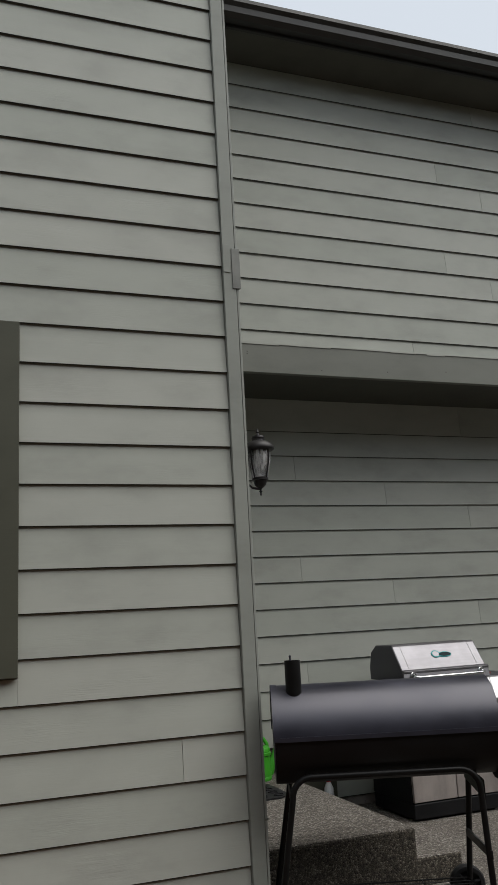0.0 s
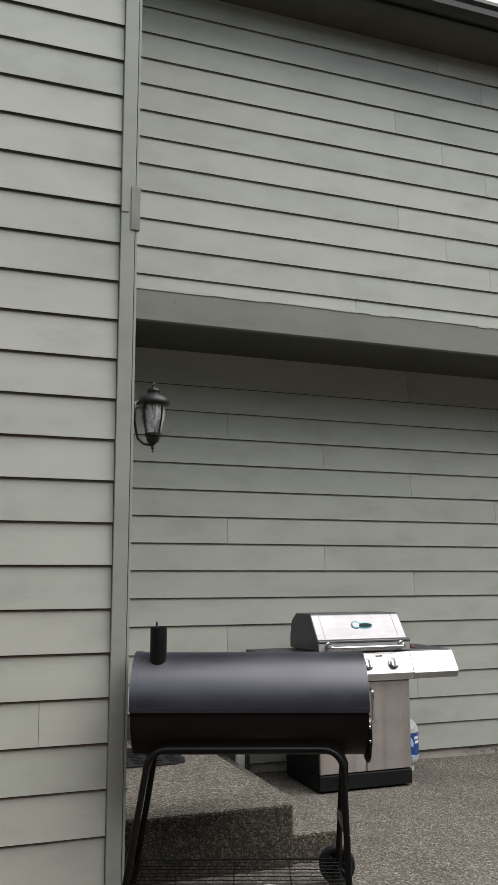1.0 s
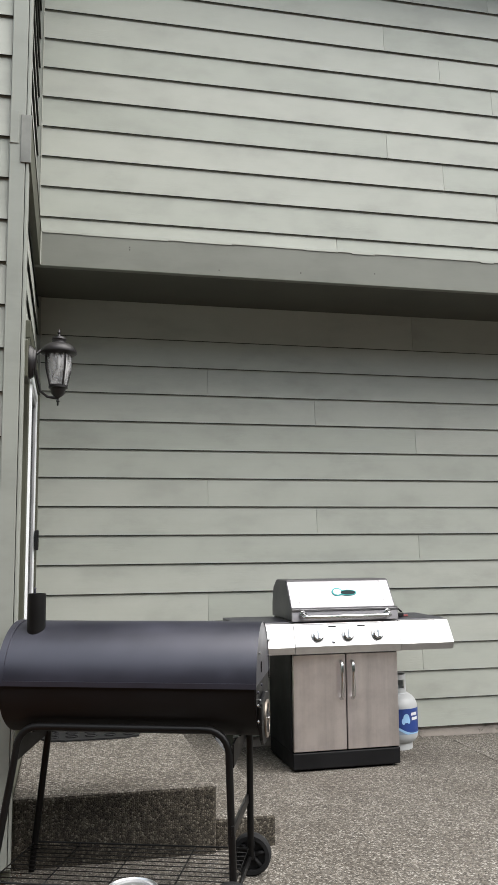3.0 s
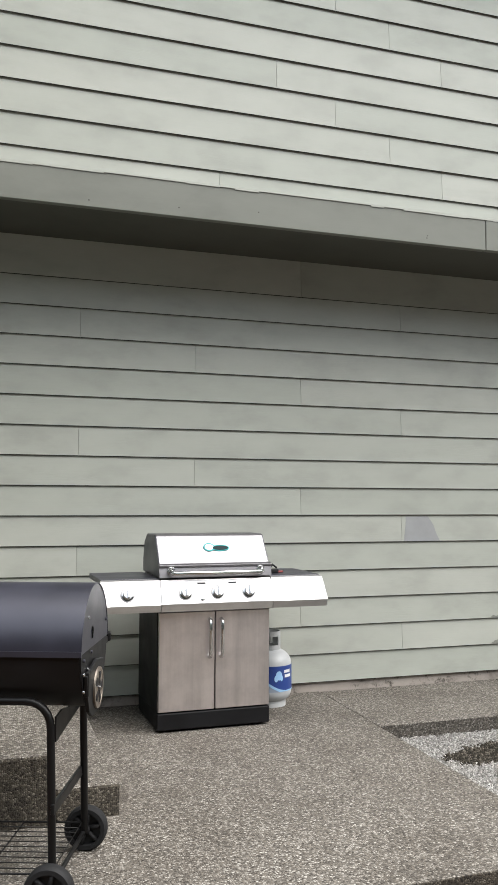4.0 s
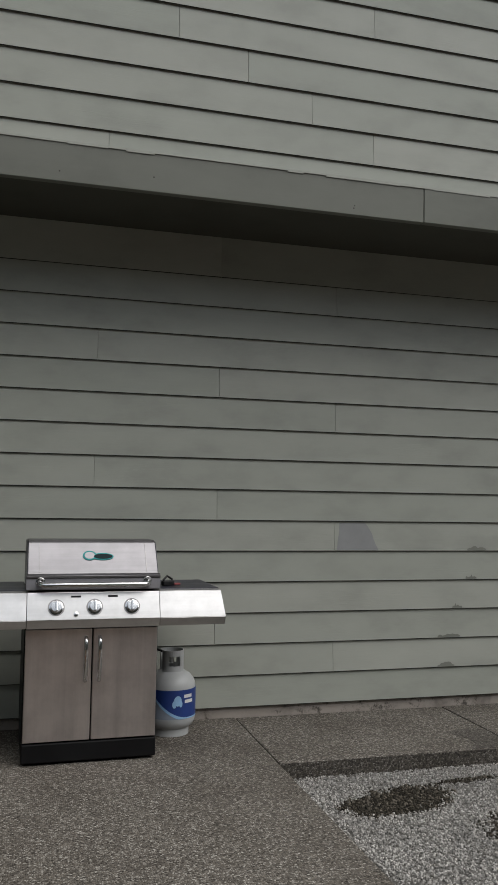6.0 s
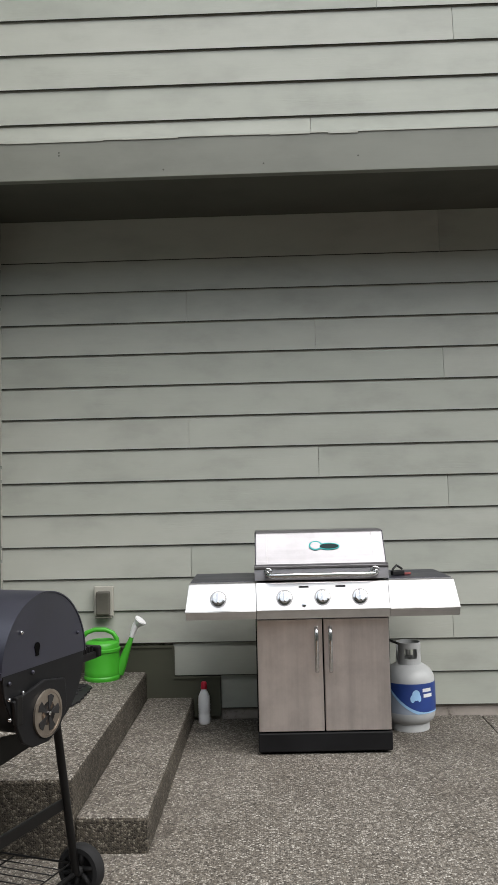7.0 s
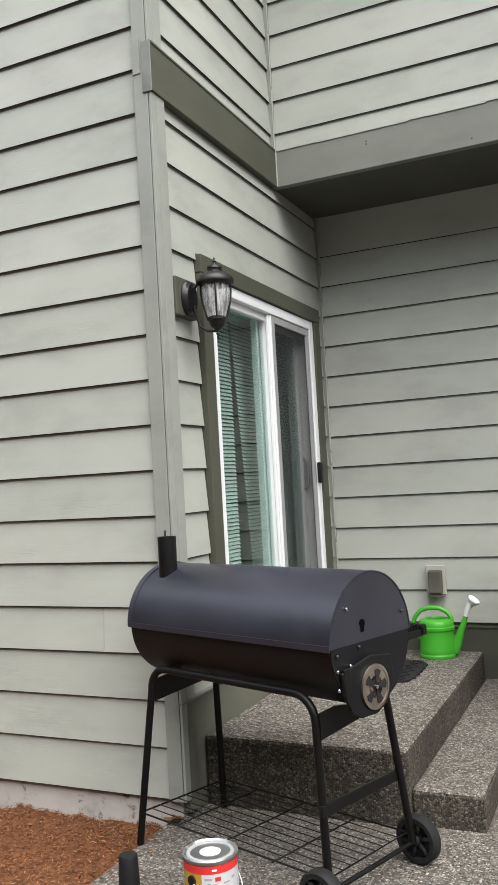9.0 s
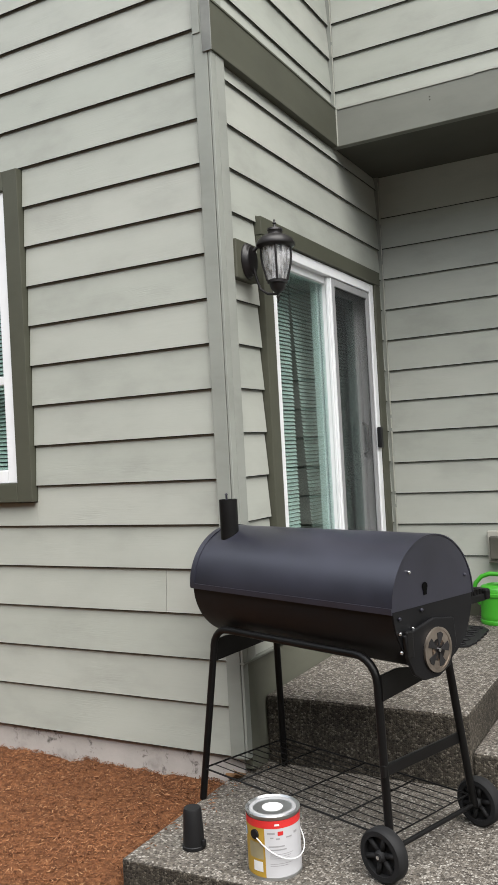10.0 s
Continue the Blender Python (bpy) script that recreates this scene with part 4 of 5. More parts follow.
# ---------------------------------------------------------------- gas grill
def gas_grill():
    t = thing("gas_grill", "stainless-steel gas grill with two doors and side shelves", "grill", pose(1.805, 1.29, 0, 0, 0, 1.0))
    hw, y1 = 0.323, 0.5
    # cabinet
    part("base", box(B(), -hw - 0.004, hw + 0.004, -0.012, y1, 0.013, 0.105, 0.006), BLACK_MATT, t, "black plinth")
    for sx in (-1, 1):
        part("side_panel", box(B(), sx * hw - 0.006, sx * hw + 0.006, 0.012, y1, 0.106, 0.66, 0.003), BLACK_MATT, t, "black side panel")
    part("back_panel", box(B(), -hw + 0.007, hw - 0.007, y1 - 0.012, y1, 0.106, 0.66), BLACK_PAINT, t)
    for sx in (-1, 1):
        x0, x1 = (sx * hw, sx * 0.003) if sx < 0 else (sx * 0.003, sx * hw)
        d = part("door", box(B(), x0, x1, -0.014, 0.011, 0.112, 0.652, 0.004), STEEL_Z, t, "brushed steel cabinet door")
        h = sx * 0.034
        part("handle", tube(B(), [(h, -0.014, 0.61), (h, -0.034, 0.606), (h, -0.043, 0.592), (h, -0.046, 0.55), (h, -0.046, 0.46), (h, -0.043, 0.418), (h, -0.034, 0.404), (h, -0.014, 0.4)], 0.0105, 12), CHROME, d, "chrome bar handle")
    for x in (-0.27, 0.27):
        for y in (0.05, 0.44):
            part("caster", lathe(B(), [(0.0, -0.012), (0.012, -0.012), (0.013, 0.0), (0.012, 0.012), (0.0, 0.012)], 16, (x, y, 0.013), "x"), BLACK_PLASTIC, t)
    part("shelf_band", box(B(), -hw, hw, -0.012, 0.02, 0.6535, 0.6625, 0.002), BLACK_PAINT, t)
    # control panel: slanted steel front, lower lip
    pan = [(-0.078, 0.706), (-0.068, 0.664), (0.02, 0.663), (0.02, 0.839), (-0.022, 0.839), (-0.03, 0.833)]
    cp = part("control_panel", slab_poly(B(), pan, "x", -hw, hw, 0.002), STEEL_X, t, "brushed steel control panel")
    nrm = Vector((0, -0.9354, 0.3536))

    def on_panel(x, f):
        return Vector((x, -0.078 + 0.048 * f, 0.706 + 0.127 * f))
    for x in (-0.185, 0.0, 0.183):
        part("knob_bezel", lathe(B(), [(0.0405, 0.0), (0.0405, 0.002), (0.0, 0.0025)], 28), STEEL_FOLD, cp, "", Matrix.Translation(on_panel(x, 0.45)) @ nrm.to_track_quat("Z", "Y").to_matrix().to_4x4())
        part("knob", lathe(B(), [(0.034, 0.0026), (0.034, 0.006), (0.0275, 0.008), (0.0275, 0.022), (0.025, 0.027), (0.0, 0.028)], 28), CHROME, cp, "chrome control knob", Matrix.Translation(on_panel(x, 0.45)) @ nrm.to_track_quat("Z", "Y").to_matrix().to_4x4())
        part("knob_grip", box(B(), -0.0055, 0.0055, -0.025, 0.025, 0.0285, 0.042, 0.003), CHROME, cp, "", Matrix.Translation(on_panel(x, 0.45)) @ nrm.to_track_quat("Z", "Y").to_matrix().to_4x4())
    part("igniter", lathe(B(), [(0.011, 0.0), (0.011, 0.008), (0.0, 0.01)], 14), CHROME, cp, "small igniter button", Matrix.Translation(on_panel(-0.09, 0.2)) @ nrm.to_track_quat("Z", "Y").to_matrix().to_4x4())
    for x in (-0.09, 0.09):
        part("slot_mark", box(B(), -0.024, 0.024, -0.0045, 0.0045, 0.0, 0.0015), BLACK_PLASTIC, cp, "", Matrix.Translation(on_panel(x, 0.84)) @ nrm.to_track_quat("Z", "Y").to_matrix().to_4x4())
    # side shelves with slanted steel fronts
    for sx, w in ((-1, 0.34), (1, 0.335)):
        a, b = sx * (hw + 0.002), sx * (hw + w)
        bm = B()
        inn = [(-0.078, 0.706), (-0.03, 0.833), (-0.018, 0.839), (0.0, 0.839), (0.0, 0.665), (-0.066, 0.665)]
        ins = (0.006, -0.012, -0.014, -0.014, 0.0, 0.004)
        v0 = [bm.verts.new((a, y, z)) for y, z in inn]
        v1 = [bm.verts.new((b + sx * d, y, z)) for (y, z), d in zip(inn, ins)]
        bm.faces.new(v0)
        bm.faces.new(v1)
        for i in range(6):
            bm.faces.new((v0[i], v0[(i + 1) % 6], v1[(i + 1) % 6], v1[i]))
        bmesh.ops.bevel(bm, geom=bm.edges[:], offset=0.002, segments=2, affect="EDGES")
        sf = part("shelf_front", bm, STEEL_X, t, "brushed steel shelf front")
        x0, x1 = sorted((a, b - sx * 0.015))
        st = part("side_shelf", box(B(), x0, x1, 0.001, 0.42, 0.813, 0.843, 0.005), BLACK_PAINT, t, "dark side shelf top")
        part("shelf_frame", box(B(), x0, x1, 0.002, 0.4, 0.69, 0.712, 0.003), BLACK_PAINT, st)
        if sx < 0:
            k = Matrix.Translation(Vector((-hw - 0.185, -0.079 + 0.048 * 0.45, 0.706 + 0.127 * 0.45))) @ nrm.to_track_quat("Z", "Y").to_matrix().to_4x4()
            part("knob_bezel", lathe(B(), [(0.0405, 0.0), (0.0405, 0.002), (0.0, 0.0025)], 28), STEEL_FOLD, sf, "", k)
            part("knob", lathe(B(), [(0.034, 0.0026), (0.034, 0.006), (0.0275, 0.008), (0.0275, 0.022), (0.025, 0.027), (0.0, 0.028)], 28), CHROME, sf, "chrome control knob", k)
            part("knob_grip", box(B(), -0.0055, 0.0055, -0.025, 0.025, 0.0285, 0.042, 0.003), CHROME, sf, "", k)
    # firebox behind the panel and the lid
    part("firebox", box(B(), -hw + 0.01, hw - 0.01, 0.021, 0.44, 0.67, 0.843, 0.004), BLACK_PAINT, t)
    prof = [(-0.012, 0.848), (-0.012, 0.9), (-0.004, 0.913), (0.105, 1.068), (0.122, 1.08), (0.33, 1.077), (0.4, 1.03), (0.43, 0.93), (0.43, 0.848)]
    lid = part("lid", slab_poly(B(), prof, "x", -hw + 0.003, hw - 0.003, 0.003), STEEL_LID, t, "brushed steel lid")
    part("lid_lip", slab_poly(B(), [(-0.036, 0.846), (-0.023, 0.9), (-0.031, 0.904), (-0.031, 0.914), (-0.024, 0.918), (0.002, 0.922), (-0.0045, 0.9138), (-0.0135, 0.9), (-0.0135, 0.846)], "x", -hw - 0.006, hw + 0.006, 0.0015), STEEL_LID, lid)
    capp = [(-0.009, 0.85), (-0.009, 0.899), (0.105, 1.063), (0.122, 1.075), (0.328, 1.072), (0.396, 1.027), (0.426, 0.93), (0.426, 0.85)]
    for sx in (-1, 1):
        a, b = sorted((sx * (hw - 0.0025), sx * (hw + 0.002)))
        part("lid_end_cap", slab_poly(B(), capp, "x", a, b, 0.002), BLACK_PAINT, lid, "black cast end cap")
        x = sx * 0.265
        part("lid_seam", slab_poly(B(), [(0.006, 0.928), (0.103, 1.0655), (0.1015, 1.0668), (0.0045, 0.9293)], "x", x - 0.0013, x + 0.0013), STEEL_FOLD, lid)
    hb = part("lid_handle", tube(B(), [(-0.268, -0.04, 0.884), (-0.262, -0.062, 0.876), (-0.245, -0.075, 0.873), (0.245, -0.075, 0.873), (0.262, -0.062, 0.876), (0.268, -0.04, 0.884)], 0.0128, 14), CHROME, lid, "chrome lid handle")
    for sx in (-1, 1):
        part("handle_post", lathe(B(), [(0.022, 0.0), (0.022, -0.012), (0.015, -0.018), (0.013, -0.03), (0.0, -0.031)], 18, (sx * 0.262, -0.022, 0.885), "y"), CHROME, hb)
    # badge
    sl = Vector((0, -0.818, 0.575))
    m = Matrix.Translation((0.0, 0.0565, 1.0)) @ sl.to_track_quat("Z", "Y").to_matrix().to_4x4()

    def oval(cx, cy, rx, ry, z0, z1):
        bm = B()
        slab_poly(bm, [(cx + rx * math.cos(2 * math.pi * i / 28), cy + ry * math.sin(2 * math.pi * i / 28)) for i in range(28)], "z", z0, z1)
        return bm
    bd = part("badge", oval(0.045, 0.0, 0.055, 0.02, 0.0, 0.004), TEAL, lid, "teal oval badge", m)
    part("badge_ring", oval(-0.02, 0.006, 0.034, 0.027, 0.0, 0.0035), TEAL, lid, "", m)
    part("badge_core", oval(-0.02, 0.006, 0.026, 0.02, 0.0, 0.0045), STEEL_LID, lid, "", m)
    part("badge_face", oval(0.047, 0.0, 0.047, 0.0145, 0.0, 0.0055), DARK_BADGE, lid, "", m)
    part("gas_hose", tube(B(), [(hw + 0.02, 0.3, 0.675), (hw + 0.03, 0.32, 0.64), (hw + 0.012, 0.36, 0.56), (hw + 0.06, 0.4, 0.47), (hw + 0.13, 0.42, 0.44)], 0.007, 8), RUBBER, t, "black gas hose")
    return t


gas_grill()

# lighter on the side shelf
li = thing("grill_brush", "small black and white tool lying on the grill shelf", "tool", pose(2.2, 1.42, 0.844, 0, 0, 25))
part("handle", box(B(), -0.035, 0.035, -0.014, 0.014, 0.0, 0.024, 0.005), BLACK_PLASTIC, li)
part("grip", tube(B(), [(-0.03, 0.0, 0.028), (-0.005, 0.0, 0.05), (0.028, 0.0, 0.03)], 0.006, 8), BLACK_PLASTIC, li)
part("blade", box(B(), 0.036, 0.075, -0.01, 0.01, 0.0, 0.01, 0.002), TIP, li, "dull reddish tip")


# ---------------------------------------------------------------- propane tank
def tank():
    t = thing("propane_tank", "pale grey propane tank with a blue wraparound label", "gas tank", pose(2.286, 1.722, 0, 0, 0, 0))
    r = 0.136
    part("foot_ring", lathe(B(), [(0.098, 0.0), (0.102, 0.0), (0.102, 0.045), (0.098, 0.045), (0.098, 0.0)], 36), TANK_PAINT, t)
    prof = [(0.0, 0.024), (0.06, 0.026), (0.1, 0.036), (0.125, 0.056), (r - 0.002, 0.08), (r, 0.098), (r, 0.258), (r - 0.003, 0.278), (0.124, 0.3), (0.104, 0.323), (0.075, 0.34), (0.04, 0.347), (0.0, 0.35)]
    part("body", lathe(B(), prof, 48), TANK_PAINT, t)
    def label_piece(name, a0, a1, low, high, lift, mat, label=""):
        """A printed piece between two curves of height over the angle."""
        bm = B()
        n = 30
        rows = [[], []]
        for i in range(n + 1):
            a = a0 + (a1 - a0) * i / n
            for row, fn in zip(rows, (low, high)):
                row.append(bm.verts.new(((r + lift) * math.cos(radians(a)), (r + lift) * math.sin(radians(a)), fn(a))))
        for i in range(n):
            bm.faces.new((rows[0][i], rows[0][i + 1], rows[1][i + 1], rows[1][i])).smooth = True
        return part(name, bm, mat, t, label)

    def sweep(a, lift=0.0):
        k = min(1.0, max(0.0, (a + 152) / 92))
        return max(0.102, min(0.256, 0.25 - 0.145 * (1 - (1 - k) ** 1.9) + lift))
    label_piece("label_base", -195, 15, lambda a: 0.1, lambda a: 0.257, 0.001, PALE_PRINT, "pale blue-grey printed label")
    label_piece("label_field", -152, 5, lambda a: sweep(a), lambda a: 0.2565, 0.002, BLUE, "deep blue printed field")
    label_piece("label_stripe", -156, 5, lambda a: sweep(a, -0.012), lambda a: sweep(a, 0.004), 0.0026, LIGHT_BLUE, "light blue curved stripe")

    def wrap(a0, a1, z0, z1, lift, mat, name, slant=0.0):
        bm = B()
        n = 12
        rows = []
        for j, z in ((0, z0), (1, z1)):
            rows.append([bm.verts.new(((r + lift) * math.cos(radians(a0 + (a1 - a0) * i / n + slant * j)), (r + lift) * math.sin(radians(a0 + (a1 - a0) * i / n + slant * j)), z)) for i in range(n + 1)])
        for i in range(n):
            bm.faces.new((rows[0][i], rows[0][i + 1], rows[1][i + 1], rows[1][i])).smooth = True
        return part(name, bm, mat, t)
    # plain pale emblem and bars for the lettering
    bm = B()
    for cx, cz, rx, rz in ((-84, 0.2, 9, 0.028), (-92, 0.182, 5, 0.02), (-77, 0.184, 4, 0.018)):
        vs = []
        for i in range(18):
            a = 2 * math.pi * i / 18
            ang = radians(cx + rx * math.cos(a))
            vs.append(bm.verts.new(((r + 0.003) * math.cos(ang), (r + 0.003) * math.sin(ang), cz + rz * math.sin(a))))
        bm.faces.new(vs)
    part("emblem", bm, LIGHT_BLUE, t, "pale blue emblem shape")
    for k, (z0, z1) in enumerate(((0.214, 0.232), (0.186, 0.204))):
        for a0, a1 in ((-69 + 2 * k, -46 + 3 * k),):
            wrap(a0, a1, z0, z1, 0.003, WHITE_PRINT, "print_bar")
    # collar: a guard with openings
    bm = B()
    n, rc = 40, 0.068

    def ring(z0, z1, arcs):
        for a0, a1 in arcs:
            m = max(2, int((a1 - a0) / 9))
            cols = []
            for i in range(m + 1):
                a = radians(a0 + (a1 - a0) * i / m)
                cols.append([bm.verts.new((rr * math.cos(a), rr * math.sin(a), z)) for rr, z in ((rc, z0), (rc, z1), (rc - 0.004, z1), (rc - 0.004, z0))])
            for p, q in zip(cols, cols[1:]):
                for j in range(4):
                    bm.faces.new((p[j], p[(j + 1) % 4], q[(j + 1) % 4], q[j]))
    ring(0.337, 0.372, [(-150, 150)])
    ring(0.372, 0.425, [(-150, -115), (-55, -20), (20, 55), (115, 150)])
    ring(0.425, 0.456, [(-150, 150)])
    part("collar", bm, TANK_PAINT, t, "guard collar with hand holes")
    vl = part("valve", lathe(B(), [(0.022, 0.345), (0.022, 0.38), (0.014, 0.385), (0.014, 0.42), (0.0, 0.422)], 18), TIN, t, "brass-grey valve")
    part("valve_wheel", lathe(B(), [(0.028, 0.422), (0.03, 0.428), (0.028, 0.436), (0.0, 0.437)], 12), BLACK_PLASTIC, vl)
    return t


tank()


# ---------------------------------------------------------------- watering can
def watering_can():
    t = thing("watering_can", "bright green plastic watering can with a white rose", "watering can", pose(0.615, 1.765, LAND_Z, 0, 0, 3) @ Matrix.Scale(1.0, 4))
    part("body", lathe(B(), [(0.0, 0.0), (0.098, 0.0), (0.1, 0.008), (0.1, 0.02), (0.096, 0.024), (0.098, 0.045), (0.096, 0.05), (0.094, 0.15), (0.1, 0.154), (0.1, 0.168), (0.095, 0.172), (0.094, 0.195), (0.085, 0.205), (0.06, 0.212), (0.055, 0.205), (0.0, 0.2)], 40), GREEN, t)
    bm = B()
    tube(bm, [(-0.094, 0, 0.1), (-0.125, 0, 0.13), (-0.132, 0, 0.17), (-0.118, 0, 0.215), (-0.085, 0, 0.252), (-0.04, 0, 0.268), (0.02, 0, 0.266), (0.06, 0, 0.248), (0.082, 0, 0.215), (0.084, 0, 0.19)], 0.0125, 10)
    part("handle", bm, GREEN, t, "arched green handle")
    bm = B()
    tube(bm, [(0.085, 0, 0.03), (0.108, 0, 0.075), (0.135, 0, 0.15), (0.165, 0, 0.225)], 0.034, 14, 0.012)
    bmesh.ops.scale(bm, vec=(1, 0.75, 1), verts=bm.verts)
    part("spout", bm, GREEN, t)
    tube_pts = [(0.162, 0, 0.222), (0.175, 0, 0.262), (0.19, 0, 0.292)]
    rs = part("rose", tube(B(), tube_pts, 0.013, 14, 0.02), WHITE_PL, t, "white plastic sprinkler rose")
    part("rose_head", lathe(B(), [(0.014, -0.008), (0.03, 0.025), (0.036, 0.032), (0.034, 0.04), (0.0, 0.046)], 24), WHITE_PL, rs, "", Matrix.Translation((0.192, 0, 0.285)) @ Vector((0.62, -0.12, 0.77)).to_track_quat("Z", "Y").to_matrix().to_4x4())
    return t


watering_can()

# bottle beside the steps
bt = thing("white_bottle", "white plastic bottle with a red cap", "bottle", pose(1.165, 1.86, 0.0, 0, 0, 10))
part("body", lathe(B(), [(0.0, 0.0), (0.03, 0.0), (0.033, 0.006), (0.033, 0.05), (0.031, 0.055), (0.033, 0.06), (0.033, 0.13), (0.031, 0.15), (0.02, 0.175), (0.014, 0.185), (0.014, 0.195), (0.0, 0.195)], 28), WHITE_PL, bt)
part("cap", lathe(B(), [(0.017, 0.19), (0.018, 0.192), (0.016, 0.222), (0.012, 0.228), (0.0, 0.229)], 20), RED_PL, bt, "red screw cap")
for z in (0.07, 0.085, 0.1):
    part("ridge", lathe(B(), [(0.0332, z), (0.0345, z + 0.003), (0.0332, z + 0.006)], 28), WHITE_PL, bt)

# paint can
pc = thing("paint_can", "one-gallon paint can with red band and white label", "paint can", pose(0.42, -0.628, 0.0, 0, 0, 0))
part("can_body", lathe(B(), [(0.0, 0.004), (0.078, 0.004), (0.083, 0.0), (0.084, 0.004), (0.082, 0.008), (0.082, 0.18), (0.085, 0.184), (0.085, 0.19), (0.08, 0.193), (0.076, 0.187), (0.0, 0.186)], 44), TIN, pc)


def can_wrap(name, a0, a1, z0, z1, lift, mat, label=""):
    bm = B()
    n = max(3, int((a1 - a0) / 8))
    rr = 0.082 + lift
    rows = [[bm.verts.new((rr * math.cos(radians(a0 + (a1 - a0) * i / n)), rr * math.sin(radians(a0 + (a1 - a0) * i / n)), z)) for i in range(n + 1)] for z in (z0, z1)]
    for i in range(n):
        bm.faces.new((rows[0][i], rows[0][i + 1], rows[1][i + 1], rows[1][i])).smooth = True
    return part(name, bm, mat, pc, label)


can_wrap("paper_label", -82, 100, 0.009, 0.155, 0.0006, GREY_LABEL, "white paper label")
can_wrap("gold_panel", 100, 278, 0.009, 0.155, 0.0006, GOLD, "gold printed panel")
can_wrap("red_band", -180, 180, 0.155, 0.178, 0.0009, RED, "red band")
can_wrap("print_bar", -76, -60, 0.138, 0.144, 0.0012, SCREEN_FRAME)
can_wrap("print_bar", -54, -42, 0.134, 0.146, 0.0012, RED)
can_wrap("print_bar", -74, -40, 0.1, 0.104, 0.0012, SCREEN_FRAME)
can_wrap("print_bar", -74, -36, 0.09, 0.094, 0.0012, SCREEN_FRAME)
can_wrap("print_bar", -60, -50, 0.163, 0.169, 0.0014, WHITE_PRINT)
can_wrap("code_panel", -112, -88, 0.025, 0.055, 0.0012, WHITE_PRINT)
can_wrap("print_square", -152, -136, 0.118, 0.142, 0.0012, LIGHT_BLUE)
can_wrap("print_panel", -124, -86, 0.062, 0.11, 0.001, TIN_PRINT, "greyed picture panel")
for a0, a1, z0, z1 in ((-70, -63, 0.126, 0.13), (-58, -50, 0.122, 0.127), (-36, -22, 0.124, 0.128), (-16, -6, 0.13, 0.137), (-72, -20, 0.078, 0.0795), (-72, -26, 0.072, 0.0735), (-72, -30, 0.066, 0.0675), (-72, -24, 0.05, 0.0515), (-72, -34, 0.044, 0.0455)):
    can_wrap("print_bar", a0, a1, z0, z1, 0.0012, SCREEN_FRAME)
part("lid", lathe(B(), [(0.0, 0.1862), (0.06, 0.1862), (0.062, 0.19), (0.07, 0.1905), (0.073, 0.1875), (0.0745, 0.1835)], 40), SCREEN_FRAME, pc, "grey press-in lid")
part("lid_sticker", lathe(B(), [(0.0, 0.1875), (0.032, 0.1875), (0.032, 0.1868)], 30), WHITE_PRINT, pc, "round white sticker")
part("ear", lathe(B(), [(0.014, 0.0), (0.014, 0.006), (0.0, 0.009)], 16), BLACK_PLASTIC, pc, "black bail ear", Matrix.Translation((-0.02, -0.0805, 0.135)) @ Vector((-0.24, -0.97, 0)).to_track_quat("Z", "Y").to_matrix().to_4x4())
bm = B()
pts = []
for i in range(21):
    a = radians(-104 + 180 * i / 20)
    s = math.sin(math.pi * i / 20)
    pts.append(((0.088 + 0.006 * s) * math.cos(a), (0.088 + 0.006 * s) * math.sin(a), 0.135 - 0.075 * s))
part("bail", tube(bm, pts, 0.0019, 6), WHITE_PRINT, pc, "white wire bail")

# black cup standing on the slab
cu = thing("black_cup", "black plastic cup standing upside down", "cup", pose(0.111, -0.608, 0.0) @ Matrix.Scale(0.87, 4))
part("shell", lathe(B(), [(0.041, 0.0), (0.044, 0.0), (0.044, 0.012), (0.041, 0.014), (0.034, 0.142), (0.031, 0.149), (0.0, 0.15)], 32), BLACK_PLASTIC, cu)
part("tab", box(B(), 0.04, 0.052, -0.01, 0.006, 0.012, 0.036, 0.003), BLACK_PLASTIC, cu)

# curled dead leaves caught at the foot of the corner post
leaf_rnd = random.Random(31)
for k in range(4):
    lf = thing("dry_leaf", "curled dry brown leaf at the foot of the post", "leaf", pose(-0.058 + 0.014 * k, -0.064 - 0.012 * (k % 2), 0.001 + 0.009 * (k // 2), 0, 0, 70 * k), group="leaves at the post")
    bm = B()
    rows = []
    for i in range(7):
        q = i / 6
        w = 0.017 * math.sin(math.pi * min(0.97, q + 0.06)) ** 0.8
        lift = 0.012 * (2 * q - 1) ** 2 + leaf_rnd.uniform(0, 0.003)
        rows.append([bm.verts.new((0.055 * (q - 0.5), w * c, lift + 0.6 * w * c * c + 0.001)) for c in (-1, -0.5, 0, 0.5, 1)])
    for a, b in zip(rows, rows[1:]):
        for i in range(4):
            bm.faces.new((a[i], a[i + 1], b[i + 1], b[i])).smooth = True
    bmesh.ops.solidify(bm, geom=bm.faces[:], thickness=0.0008)
    part("blade", bm, DRY_LEAF, lf)
    part("stalk", tube(B(), [(0.026, 0, 0.012), (0.036, 0.002, 0.017), (0.046, 0.0, 0.014)], 0.0009, 5), DRY_LEAF, lf)

